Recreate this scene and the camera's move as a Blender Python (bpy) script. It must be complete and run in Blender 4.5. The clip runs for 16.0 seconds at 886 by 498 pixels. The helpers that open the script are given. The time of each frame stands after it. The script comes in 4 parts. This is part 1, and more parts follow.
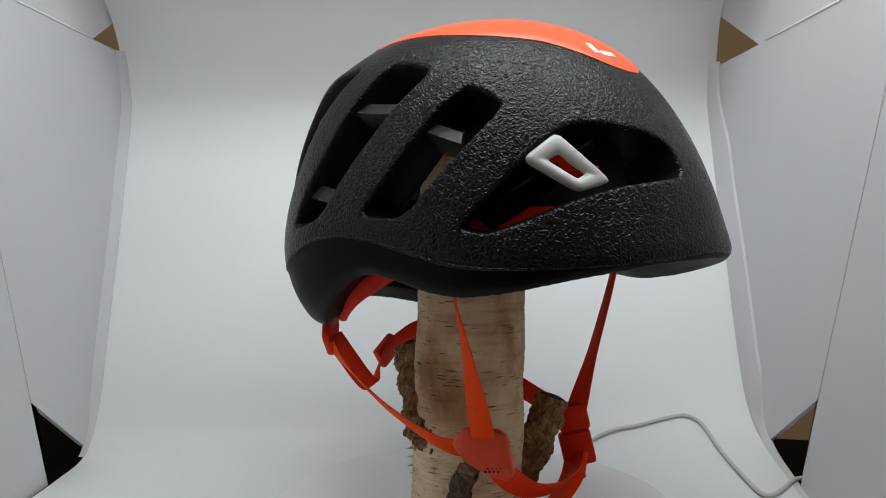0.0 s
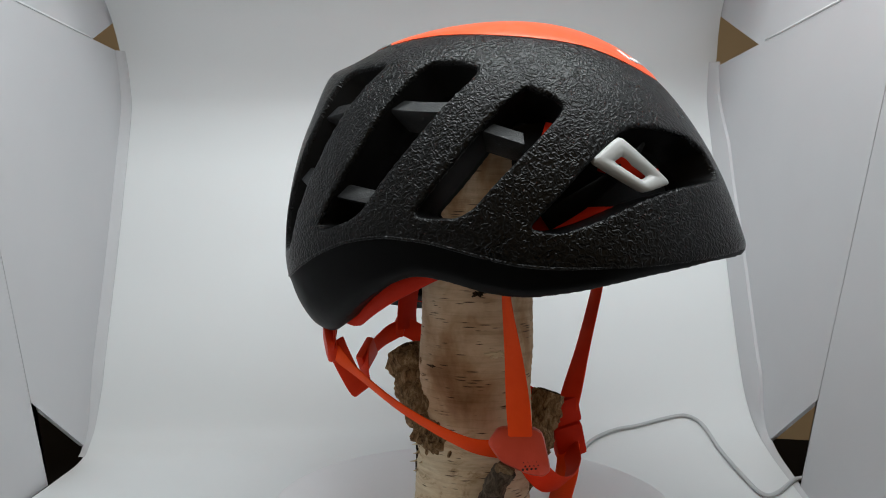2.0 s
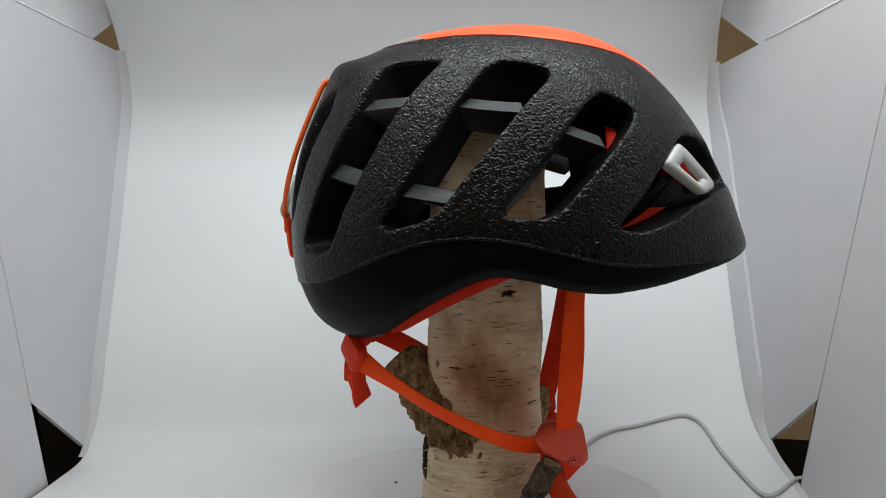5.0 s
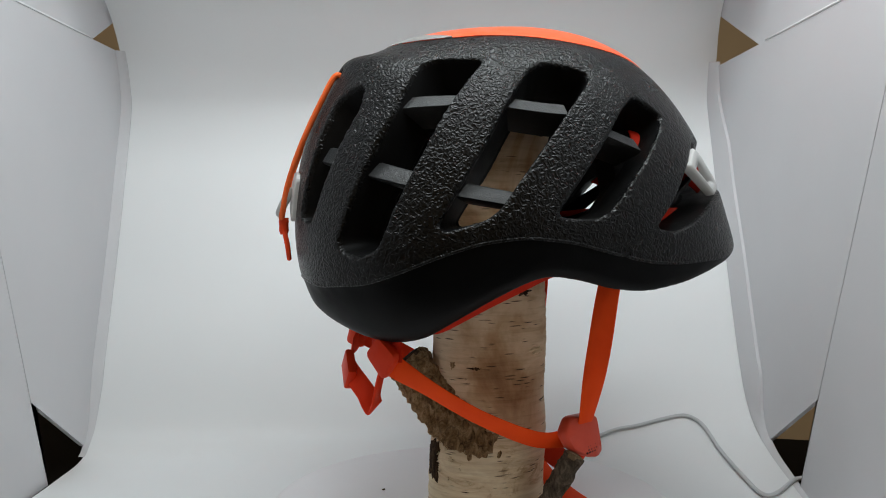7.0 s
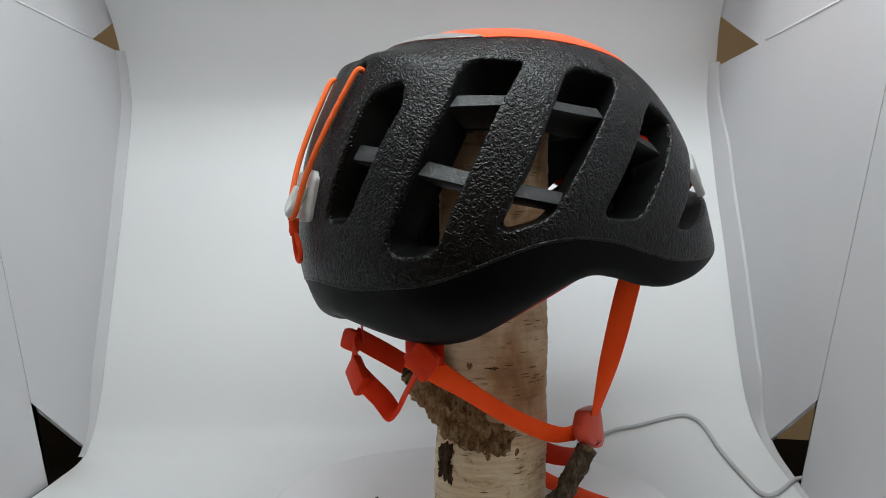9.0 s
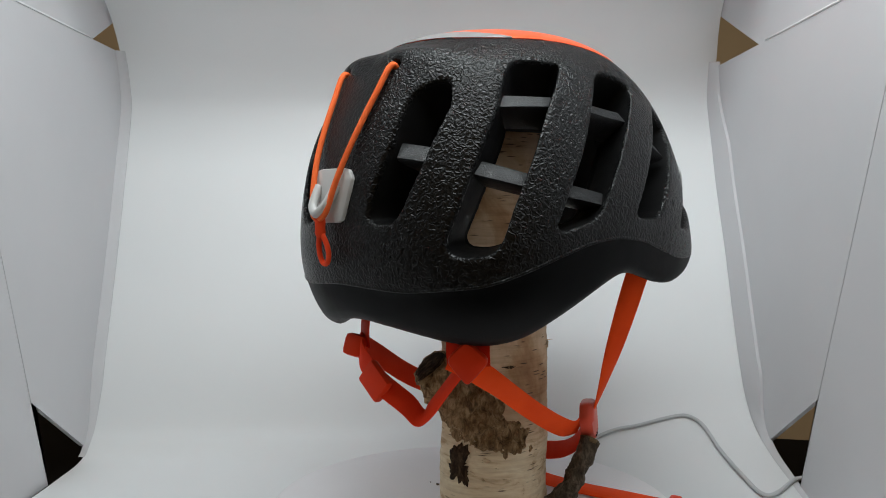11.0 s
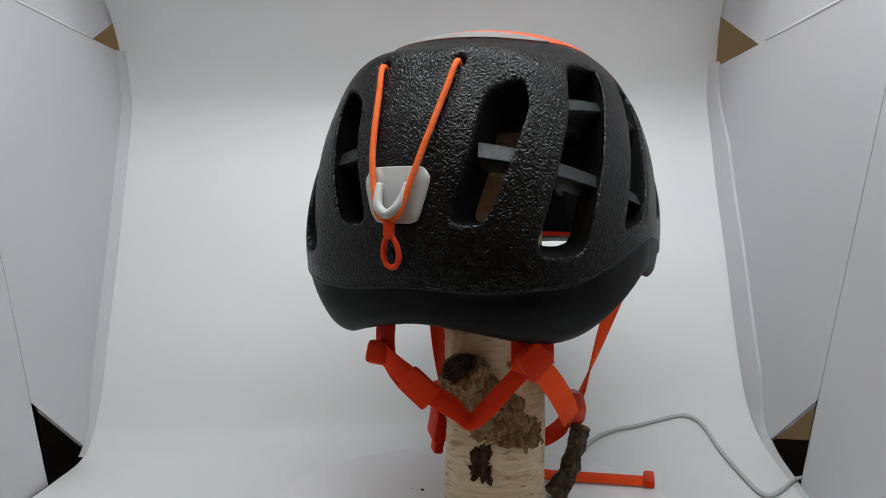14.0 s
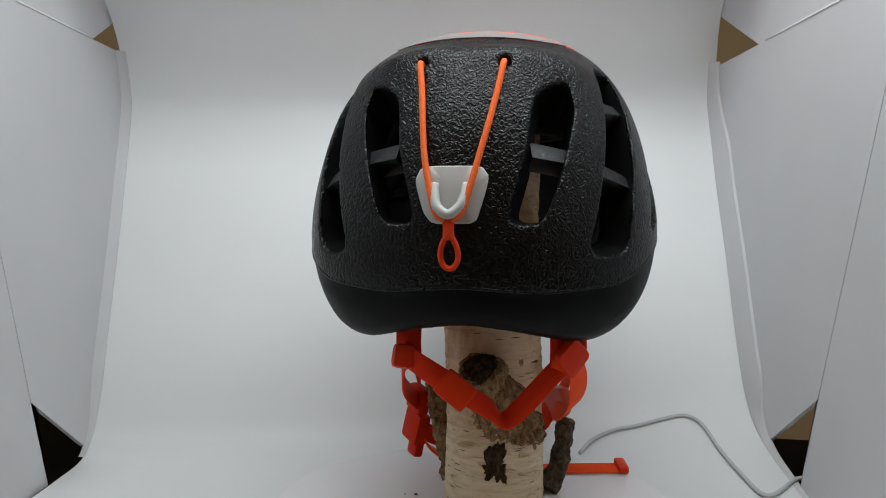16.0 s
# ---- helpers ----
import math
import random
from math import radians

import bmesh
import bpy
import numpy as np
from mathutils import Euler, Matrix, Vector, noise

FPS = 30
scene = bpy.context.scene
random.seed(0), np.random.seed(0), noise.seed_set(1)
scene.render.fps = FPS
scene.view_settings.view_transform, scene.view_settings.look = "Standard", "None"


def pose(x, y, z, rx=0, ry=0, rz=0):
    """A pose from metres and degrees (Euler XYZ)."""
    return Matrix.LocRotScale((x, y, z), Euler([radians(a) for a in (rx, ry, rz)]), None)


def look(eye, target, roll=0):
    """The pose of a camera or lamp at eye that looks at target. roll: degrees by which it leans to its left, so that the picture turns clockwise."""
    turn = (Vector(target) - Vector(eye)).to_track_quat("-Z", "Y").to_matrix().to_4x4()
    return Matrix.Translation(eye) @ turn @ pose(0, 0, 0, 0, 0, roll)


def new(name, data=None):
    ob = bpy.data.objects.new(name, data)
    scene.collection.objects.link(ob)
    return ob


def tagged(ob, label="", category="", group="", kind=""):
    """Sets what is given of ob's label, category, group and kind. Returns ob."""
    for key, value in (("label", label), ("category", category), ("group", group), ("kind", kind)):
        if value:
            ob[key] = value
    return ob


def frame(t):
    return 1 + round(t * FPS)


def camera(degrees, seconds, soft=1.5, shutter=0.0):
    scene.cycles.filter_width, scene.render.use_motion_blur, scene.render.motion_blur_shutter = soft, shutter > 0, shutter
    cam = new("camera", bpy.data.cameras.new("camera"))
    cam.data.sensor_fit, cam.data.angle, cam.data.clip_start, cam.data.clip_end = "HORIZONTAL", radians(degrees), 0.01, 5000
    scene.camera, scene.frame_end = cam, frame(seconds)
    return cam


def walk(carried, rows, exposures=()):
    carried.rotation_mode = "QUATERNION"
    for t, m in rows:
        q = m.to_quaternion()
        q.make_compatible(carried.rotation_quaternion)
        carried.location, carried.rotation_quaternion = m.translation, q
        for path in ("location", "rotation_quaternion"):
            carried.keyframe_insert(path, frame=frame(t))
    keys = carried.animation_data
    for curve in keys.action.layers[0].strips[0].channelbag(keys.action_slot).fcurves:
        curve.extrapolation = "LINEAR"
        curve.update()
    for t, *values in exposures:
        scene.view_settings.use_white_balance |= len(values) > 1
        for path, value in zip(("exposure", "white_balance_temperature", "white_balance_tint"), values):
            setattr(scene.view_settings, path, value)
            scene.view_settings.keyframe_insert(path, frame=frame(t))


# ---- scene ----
# The camera stands on a tripod in front of the open light tent.
cam = camera(55.68, 16.0, soft=1.0)
EYE = Vector((-0.0199, -0.54, 0.218))
TILT = radians(-2.515)
VIEW = look(EYE, EYE + Vector((0, math.cos(TILT), math.sin(TILT))), 0.22)
walk(cam, [(0, VIEW), (16.0, VIEW)], exposures=[(0, -0.02, 6500, 10), (1.5, 0.03, 6500, 10), (4.0, 0.10, 6500, 10), (9.0, 0.10, 6500, 10), (11.5, 0.04, 6500, 10), (16.0, -0.04, 6500, 10)])

# ---- light: a dim room, the lamp panel under the tent's roof, and an added front fill ----
world = bpy.data.worlds.new("room_air")
scene.world = world
world.use_nodes = True
world.node_tree.nodes["Background"].inputs[0].default_value = (0.9, 0.95, 1.0, 1)
world.node_tree.nodes["Background"].inputs[1].default_value = 0.02


def area_lamp(name, m, power, sx, sy, color):
    la = bpy.data.lights.new(name, "AREA")
    la.shape, la.size, la.size_y, la.energy, la.color = "RECTANGLE", sx, sy, power, color
    ob = new(name, la)
    ob.matrix_world = m
    return ob


area_lamp("tent_lamp", pose(0.02, -0.08, 0.606, 12, 0, 0), 1.5, 0.50, 0.06, (0.905, 0.985, 1.0))
# unseen fill lamp, added to brighten stump and turntable from the front
area_lamp("front_fill_lamp", pose(0.0, -0.265, 0.598, 29, 0, 0), 1.12, 0.56, 0.07, (0.92, 0.985, 1.0))
area_lamp("room_lamp", pose(0.0, -0.9, 2.38), 40, 1.2, 0.6, (1.0, 0.93, 0.88))


# ---- materials ----
def mat(name, color, rough=0.5, metal=0.0, spec=0.5):
    m = bpy.data.materials.new(name)
    m.use_nodes = True
    b = m.node_tree.nodes["Principled BSDF"]
    b.inputs["Base Color"].default_value = (*color, 1)
    b.inputs["Roughness"].default_value = rough
    b.inputs["Metallic"].default_value = metal
    b.inputs["Specular IOR Level"].default_value = spec
    return m


def nodes_of(m):
    nt = m.node_tree
    return nt, nt.nodes["Principled BSDF"]


def coords(nt, scale=(1, 1, 1)):
    tc = nt.nodes.new("ShaderNodeTexCoord")
    mp = nt.nodes.new("ShaderNodeMapping")
    mp.inputs["Scale"].default_value = scale
    nt.links.new(tc.outputs["Object"], mp.inputs["Vector"])
    return mp.outputs["Vector"]


def noise_tex(nt, vec, scale, detail=3.0, rough=0.5, dist=0.0):
    n = nt.nodes.new("ShaderNodeTexNoise")
    nt.links.new(vec, n.inputs["Vector"])
    n.inputs["Scale"].default_value, n.inputs["Detail"].default_value = scale, detail
    n.inputs["Roughness"].default_value, n.inputs["Distortion"].default_value = rough, dist
    return n.outputs["Fac"]


def ramp(nt, fac, stops):
    r = nt.nodes.new("ShaderNodeValToRGB")
    nt.links.new(fac, r.inputs["Fac"])
    e = r.color_ramp.elements
    while len(e) < len(stops):
        e.new(0.5)
    for el, (pos, c) in zip(e, stops):
        el.position, el.color = pos, (*c, 1)
    return r.outputs["Color"]


def bump(nt, bsdf, height, strength, distance):
    b = nt.nodes.new("ShaderNodeBump")
    b.inputs["Strength"].default_value, b.inputs["Distance"].default_value = strength, distance
    nt.links.new(height, b.inputs["Height"])
    old = bsdf.inputs["Normal"].links
    if old:
        nt.links.new(old[0].from_socket, b.inputs["Normal"])
    nt.links.new(b.outputs["Normal"], bsdf.inputs["Normal"])


def mixed(nt, fac, a, b):
    m = nt.nodes.new("ShaderNodeMix")
    m.data_type = "RGBA"
    for sock, val in ((m.inputs[0], fac), (m.inputs[6], a), (m.inputs[7], b)):
        if hasattr(val, "links"):
            nt.links.new(val, sock)
        else:
            sock.default_value = (*val, 1) if isinstance(val, tuple) else val
    return m.outputs[2]


def cloudy(name, c0, c1, scale, rough=0.6, grain=0.0, grain_scale=800, spec=0.5, r1=None):
    """A surface of two near colours in soft clouds, with fine grain."""
    m = mat(name, c0, rough, spec=spec)
    nt, b = nodes_of(m)
    v = coords(nt)
    f = noise_tex(nt, v, scale, 4)
    nt.links.new(ramp(nt, f, [(0.3, c0), (0.7, c1)]), b.inputs["Base Color"])
    if r1 is not None:
        g = noise_tex(nt, v, scale * 2.3, 3)
        nt.links.new(ramp(nt, g, [(0.35, (rough,) * 3), (0.7, (r1,) * 3)]), b.inputs["Roughness"])
    if grain:
        bump(nt, b, noise_tex(nt, v, grain_scale, 2), grain, 0.0005)
    return m


def foam_black():
    """Moulded black skin with a leathery relief of short wrinkles."""
    m = mat("moulded_black", (0.0010, 0.0012, 0.0013), 0.30, spec=0.27)
    nt, b = nodes_of(m)
    v = coords(nt)
    worms = ramp(nt, noise_tex(nt, v, 440, 0.4, 0.4, 0.5), [(0.30, (0, 0, 0)), (0.5, (1, 1, 1)), (0.70, (0, 0, 0))])
    pits = noise_tex(nt, v, 900, 0.5, 0.4, 0.4)
    bump(nt, b, mixed(nt, 0.35, worms, pits), 0.70, 0.0007)
    bump(nt, b, noise_tex(nt, v, 1500, 2), 0.08, 0.0003)
    nt.links.new(ramp(nt, noise_tex(nt, v, 45, 4), [(0.3, (0.26,) * 3), (0.75, (0.36,) * 3)]), b.inputs["Roughness"])
    return m


M_FOAM = foam_black()
M_BAND = cloudy("smooth_black", (0.0012, 0.0014, 0.0015), (0.0022, 0.0023, 0.0025), 30, 0.42, 0.10, 900, 0.10, r1=0.52)
M_CAVITY = cloudy("inner_foam_black", (0.002, 0.002, 0.002), (0.004, 0.004, 0.004), 60, 0.7, 0.3, 600, 0.12)
M_WALL = cloudy("cut_foam_black", (0.004, 0.004, 0.0042), (0.007, 0.007, 0.007), 50, 0.45, 0.25, 1100, 0.12, r1=0.55)
M_BAR = cloudy("grained_foam_bar", (0.007, 0.0075, 0.008), (0.013, 0.0135, 0.014), 120, 0.42, 0.6, 1300, 0.4, r1=0.55)
M_CAP = cloudy("orange_shell", (0.88, 0.098, 0.028), (0.93, 0.115, 0.034), 25, 0.30, 0.04, 700, 0.45, r1=0.38)
M_GREY = cloudy("pale_grey_plastic", (0.47, 0.48, 0.47), (0.53, 0.53, 0.52), 40, 0.42, 0.06, 900, 0.5)
M_CAPGREY = cloudy("silver_grey_shell", (0.22, 0.215, 0.21), (0.26, 0.255, 0.25), 30, 0.33, 0.03, 800, 0.5)
M_WHITE = mat("white_print", (0.8, 0.8, 0.8), 0.4)
M_HOLE = mat("dark_recess", (0.01, 0.008, 0.007), 0.8)


def webbing(name, c0, c1):
    m = mat(name, c0, 0.66, spec=0.12)
    nt, b = nodes_of(m)
    v = coords(nt)
    nt.links.new(ramp(nt, noise_tex(nt, v, 55, 4), [(0.3, c0), (0.7, c1)]), b.inputs["Base Color"])
    w = nt.nodes.new("ShaderNodeTexWave")
    w.bands_direction = "Z"
    w.inputs["Scale"].default_value, w.inputs["Distortion"].default_value = 520, 0.6
    nt.links.new(v, w.inputs["Vector"])
    bump(nt, b, w.outputs["Fac"], 0.16, 0.0004)
    bump(nt, b, noise_tex(nt, v, 1400, 2), 0.25, 0.0004)
    return m


M_STRAP = webbing("orange_webbing", (0.88, 0.066, 0.005), (0.95, 0.085, 0.008))
# the webbing again, redder: shade on inner and low straps put into the colour
M_STRAPSHADE = webbing("shaded_webbing", (0.75, 0.036, 0.007), (0.83, 0.047, 0.010))
M_RED = cloudy("red_plastic", (0.58, 0.020, 0.004), (0.66, 0.028, 0.006), 60, 0.5, 0.08, 900, 0.1)
M_CLIP = cloudy("coral_plastic", (0.66, 0.036, 0.007), (0.74, 0.046, 0.009), 50, 0.42, 0.06, 900, 0.14)
M_ADJ = cloudy("milky_coral_plastic", (0.64, 0.070, 0.034), (0.72, 0.090, 0.048), 60, 0.38, 0.05, 900, 0.25)
M_LOOP = webbing("red_orange_cord", (0.74, 0.055, 0.012), (0.82, 0.070, 0.018))
M_CORD = webbing("orange_cord", (0.86, 0.14, 0.03), (0.92, 0.17, 0.045))


def birch():
    """White to tan birch bark: dark lenticels across the stem, brown weathered clouds."""
    m = mat("birch_bark", (0.6, 0.5, 0.4), 0.7, spec=0.3)
    nt, b = nodes_of(m)
    big = noise_tex(nt, coords(nt, (14, 14, 9)), 1.6, 5, 0.6, 0.6)
    base = ramp(nt, big, [(0.30, (0.30, 0.150, 0.070)), (0.42, (0.47, 0.285, 0.150)), (0.55, (0.68, 0.50, 0.325)), (0.72, (0.79, 0.65, 0.47))])
    pale = nt.nodes.new("ShaderNodeSeparateXYZ")
    tc = nt.nodes.new("ShaderNodeTexCoord")
    nt.links.new(tc.outputs["Object"], pale.inputs[0])
    low = nt.nodes.new("ShaderNodeMapRange")
    low.inputs["From Min"].default_value, low.inputs["From Max"].default_value = 0.075, 0.035
    nt.links.new(pale.outputs["Z"], low.inputs["Value"])
    cream = ramp(nt, noise_tex(nt, coords(nt, (22, 22, 60)), 1.5, 5, 0.65, 1.2), [(0.30, (0.40, 0.26, 0.13)), (0.43, (0.72, 0.59, 0.39)), (0.7, (0.85, 0.76, 0.56))])
    base = mixed(nt, low.outputs["Result"], base, cream)
    streak = ramp(nt, noise_tex(nt, coords(nt, (26, 26, 330)), 1.0, 4, 0.6, 0.4), [(0.30, (0.62, 0.55, 0.48)), (0.52, (1, 1, 1))])
    mul = nt.nodes.new("ShaderNodeMix")
    mul.data_type, mul.blend_type = "RGBA", "MULTIPLY"
    mul.inputs[0].default_value = 0.55
    nt.links.new(base, mul.inputs[6])
    nt.links.new(streak, mul.inputs[7])
    vor = nt.nodes.new("ShaderNodeTexVoronoi")
    vor.inputs["Scale"].default_value = 1.0
    vor.voronoi_dimensions = "2D"
    flat = nt.nodes.new("ShaderNodeMapping")
    flat.inputs["Scale"].default_value = (48, 520, 1)
    nt.links.new(tc.outputs["UV"], flat.inputs["Vector"])
    wav = nt.nodes.new("ShaderNodeTexNoise")
    wav.inputs["Scale"].default_value, wav.inputs["Detail"].default_value = 0.6, 3
    nt.links.new(flat.outputs["Vector"], wav.inputs["Vector"])
    add = nt.nodes.new("ShaderNodeVectorMath")
    add.operation = "MULTIPLY_ADD"
    add.inputs[1].default_value = (0.5, 0.8, 0)
    nt.links.new(wav.outputs["Color"], add.inputs[0])
    nt.links.new(flat.outputs["Vector"], add.inputs[2])
    nt.links.new(add.outputs["Vector"], vor.inputs["Vector"])
    dash = ramp(nt, vor.outputs["Distance"], [(0.10, (1, 1, 1)), (0.21, (0, 0, 0))])
    gate = ramp(nt, noise_tex(nt, coords(nt, (60, 60, 130)), 1.0, 2), [(0.53, (0, 0, 0)), (0.61, (1, 1, 1))])
    both = nt.nodes.new("ShaderNodeMath")
    both.operation = "MULTIPLY"
    nt.links.new(dash, both.inputs[0])
    nt.links.new(gate, both.inputs[1])
    col = mixed(nt, both.outputs[0], mul.outputs[2], (0.085, 0.048, 0.028))
    nt.links.new(col, b.inputs["Base Color"])
    bump(nt, b, noise_tex(nt, coords(nt, (40, 40, 330)), 1.0, 5, 0.6), 0.5, 0.0012)
    bump(nt, b, both.outputs[0], 0.5, 0.001)
    return m


def rough_bark(name, c0, c1, c2):
    m = mat(name, c0, 0.9, spec=0.15)
    nt, b = nodes_of(m)
    f = noise_tex(nt, coords(nt, (1, 1, 0.5)), 260, 7, 0.72, 0.6)
    nt.links.new(ramp(nt, f, [(0.34, c0), (0.5, c1), (0.68, c2)]), b.inputs["Base Color"])
    bump(nt, b, f, 1.0, 0.003)
    return m


M_BIRCH = birch()
M_BARK = rough_bark("grey_brown_bark", (0.06, 0.034, 0.017), (0.29, 0.175, 0.085), (0.56, 0.39, 0.22))
M_TWIG = rough_bark("grey_twig_bark", (0.03, 0.023, 0.017), (0.10, 0.078, 0.055), (0.24, 0.19, 0.14))
M_DARKBARK = rough_bark("dark_torn_bark", (0.014, 0.009, 0.006), (0.05, 0.03, 0.018), (0.17, 0.11, 0.065))
M_CUT = rough_bark("cut_wood", (0.10, 0.065, 0.035), (0.26, 0.18, 0.10), (0.45, 0.35, 0.22))
M_PEEL = cloudy("peeled_cream_bark", (0.70, 0.56, 0.36), (0.80, 0.68, 0.48), 90, 0.7, 0.5, 500, 0.2)
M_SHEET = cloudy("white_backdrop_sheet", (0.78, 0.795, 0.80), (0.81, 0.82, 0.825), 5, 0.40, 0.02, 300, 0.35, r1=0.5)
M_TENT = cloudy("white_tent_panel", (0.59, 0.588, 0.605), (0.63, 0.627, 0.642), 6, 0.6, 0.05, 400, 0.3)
M_DISC = cloudy("white_turntable", (0.86, 0.84, 0.86), (0.88, 0.86, 0.88), 8, 0.35, 0.02, 500, 0.4)
M_TABLE = cloudy("black_table", (0.002, 0.002, 0.002), (0.004, 0.004, 0.004), 12, 0.7, 0.2, 300, 0.06)
M_TAN = cloudy("tan_wall_paint", (0.50, 0.40, 0.25), (0.54, 0.43, 0.27), 3, 0.8, 0.2, 200, 0.2)
M_ROOMFLOOR = cloudy("brown_carpet", (0.09, 0.07, 0.05), (0.13, 0.10, 0.07), 9, 0.95, 0.5, 300, 0.1)
M_CABLE = cloudy("pale_grey_cable_sheath", (0.50, 0.51, 0.52), (0.56, 0.57, 0.58), 30, 0.45, 0.0)


# ---- mesh helpers ----
def finish(name, me, material, parent=None, label="", smooth=True):
    ob = new(name, me)
    for m in material if isinstance(material, (list, tuple)) else [material]:
        me.materials.append(m)
    if smooth:
        me.polygons.foreach_set("use_smooth", [True] * len(me.polygons))
    if parent:
        ob.parent = parent
    if label:
        ob["label"] = label
    return ob


def part(name, bm, material, parent=None, label="", smooth=True, sharp=None):
    bmesh.ops.recalc_face_normals(bm, faces=bm.faces)
    me = bpy.data.meshes.new(name)
    bm.to_mesh(me)
    bm.free()
    ob = finish(name, me, material, parent, label, smooth)
    if sharp:
        me.set_sharp_from_angle(angle=radians(sharp))
    return ob


def spline(knots, n):
    """Catmull-Rom through the knots (tuples of any length), n steps a span."""
    k = [np.array(q, float) for q in knots]
    k = [2 * k[0] - k[1]] + k + [2 * k[-1] - k[-2]]
    out = []
    for i in range(1, len(k) - 2):
        a, b, c, d = k[i - 1:i + 3]
        for s in range(n):
            t = s / n
            out.append(0.5 * (2 * b + (c - a) * t + (2 * a - 5 * b + 4 * c - d) * t * t + (3 * b - a - 3 * c + d) * t ** 3))
    out.append(k[-2])
    return out


def loft(bm, rings, closed=True, caps=True):
    vs = [[bm.verts.new(q) for q in ring] for ring in rings]
    n = len(vs[0])
    for a, b in zip(vs, vs[1:]):
        for i in range(n if closed else n - 1):
            j = (i + 1) % n
            bm.faces.new((a[i], a[j], b[j], b[i]))
    if caps:
        bm.faces.new(vs[0][::-1])
        bm.faces.new(vs[-1])
    return vs


def tube(bm, pts, radii, sides=12, rough=0.0, seed=0.0):
    pts = [Vector(q) for q in pts]
    rings = []
    ref = Vector((0.13, 0.31, 0.94))
    for i, q in enumerate(pts):
        t = (pts[min(i + 1, len(pts) - 1)] - pts[max(i - 1, 0)]).normalized()
        u = t.cross(ref).normalized()
        w = t.cross(u)
        ring = []
        for k in range(sides):
            a = 2 * math.pi * k / sides
            d = u * math.cos(a) + w * math.sin(a)
            r = radii[i] if hasattr(radii, "__len__") else radii
            if rough:
                g = q + d * r
                r *= 1 + rough * noise.noise(g * 120 + Vector((seed, 0, 0))) + 0.55 * rough * noise.noise(g * 420 + Vector((0, seed, 0)))
            ring.append(q + d * r)
        rings.append(ring)
    loft(bm, rings)


def ribbon(bm, knots, width, thick, n=10):
    """A strap through knots (x, y, z, wx, wy, wz): place and the way of its width."""
    s = spline(knots, n)
    rings = []
    for i, q in enumerate(s):
        p, w = Vector(q[:3]), Vector(q[3:6])
        t = (Vector(s[min(i + 1, len(s) - 1)][:3]) - Vector(s[max(i - 1, 0)][:3])).normalized()
        w = (w - t * w.dot(t)).normalized()
        nn = t.cross(w)
        a, b, e = w * width / 2, nn * thick / 2, 0.86
        rings.append([p + a * e + b, p + a + b * 0.3, p + a - b * 0.3, p + a * e - b, p - a * e - b, p - a - b * 0.3, p - a + b * 0.3, p - a * e + b])
    loft(bm, rings)


def rounded_box(bm, m, sx, sy, sz, r=0.0015):
    got = bmesh.ops.create_cube(bm, size=1, matrix=m @ Matrix.Diagonal((sx, sy, sz, 1)))
    edges = list({e for v in got["verts"] for e in v.link_edges})
    bmesh.ops.bevel(bm, geom=edges, offset=r, segments=2, affect="EDGES", profile=0.6)


def prism(bm, outline, depth_axis, d0, d1):
    """A slab from an outline in the two other axes, from d0 to d1 along the axis."""
    def at(q, d):
        q = list(q)
        q.insert(depth_axis, d)
        return q
    a = [bm.verts.new(at(q, d0)) for q in outline]
    b = [bm.verts.new(at(q, d1)) for q in outline]
    bm.faces.new(a[::-1])
    bm.faces.new(b)
    n = len(a)
    for i in range(n):
        bm.faces.new((a[i], a[(i + 1) % n], b[(i + 1) % n], b[i]))


def chaikin(poly, times=2):
    for _ in range(times):
        out = []
        for a, b in zip(poly, poly[1:] + poly[:1]):
            out += [tuple(0.86 * p + 0.14 * q for p, q in zip(a, b)), tuple(0.14 * p + 0.86 * q for p, q in zip(a, b))]
        poly = out
    return poly


# ---- the room ----
def slab(name, x0, x1, y0, y1, z0, z1, material, label, category, kind="structure"):
    bm = bmesh.new()
    bmesh.ops.create_cube(bm, size=1, matrix=Matrix.Translation(((x0 + x1) / 2, (y0 + y1) / 2, (z0 + z1) / 2)) @ Matrix.Diagonal((x1 - x0, y1 - y0, z1 - z0, 1)))
    return tagged(part(name, bm, material, smooth=False), label, category, kind=kind)


def room():
    slab("floor", -2.6, 2.6, -2.6, 2.2, -0.85, -0.75, M_ROOMFLOOR, "dark brown carpet floor of the dim room", "floor")
    slab("ceiling", -2.6, 2.6, -2.6, 2.2, 2.4, 2.5, M_TENT, "plain pale ceiling of the dim room", "ceiling")
    slab("wall_north", -2.6, 2.6, 2.1, 2.2, -0.75, 2.4, M_TAN, "tan painted wall behind the light tent", "wall")
    slab("wall_south", -2.6, 2.6, -2.6, -2.5, -0.75, 2.4, M_TAN, "tan painted wall behind the camera", "wall")
    slab("wall_west", -2.6, -2.5, -2.5, 2.1, -0.75, 2.4, M_TAN, "tan painted side wall of the room", "wall")
    slab("wall_east", 2.5, 2.6, -2.5, 2.1, -0.75, 2.4, M_TAN, "tan painted side wall of the room", "wall")


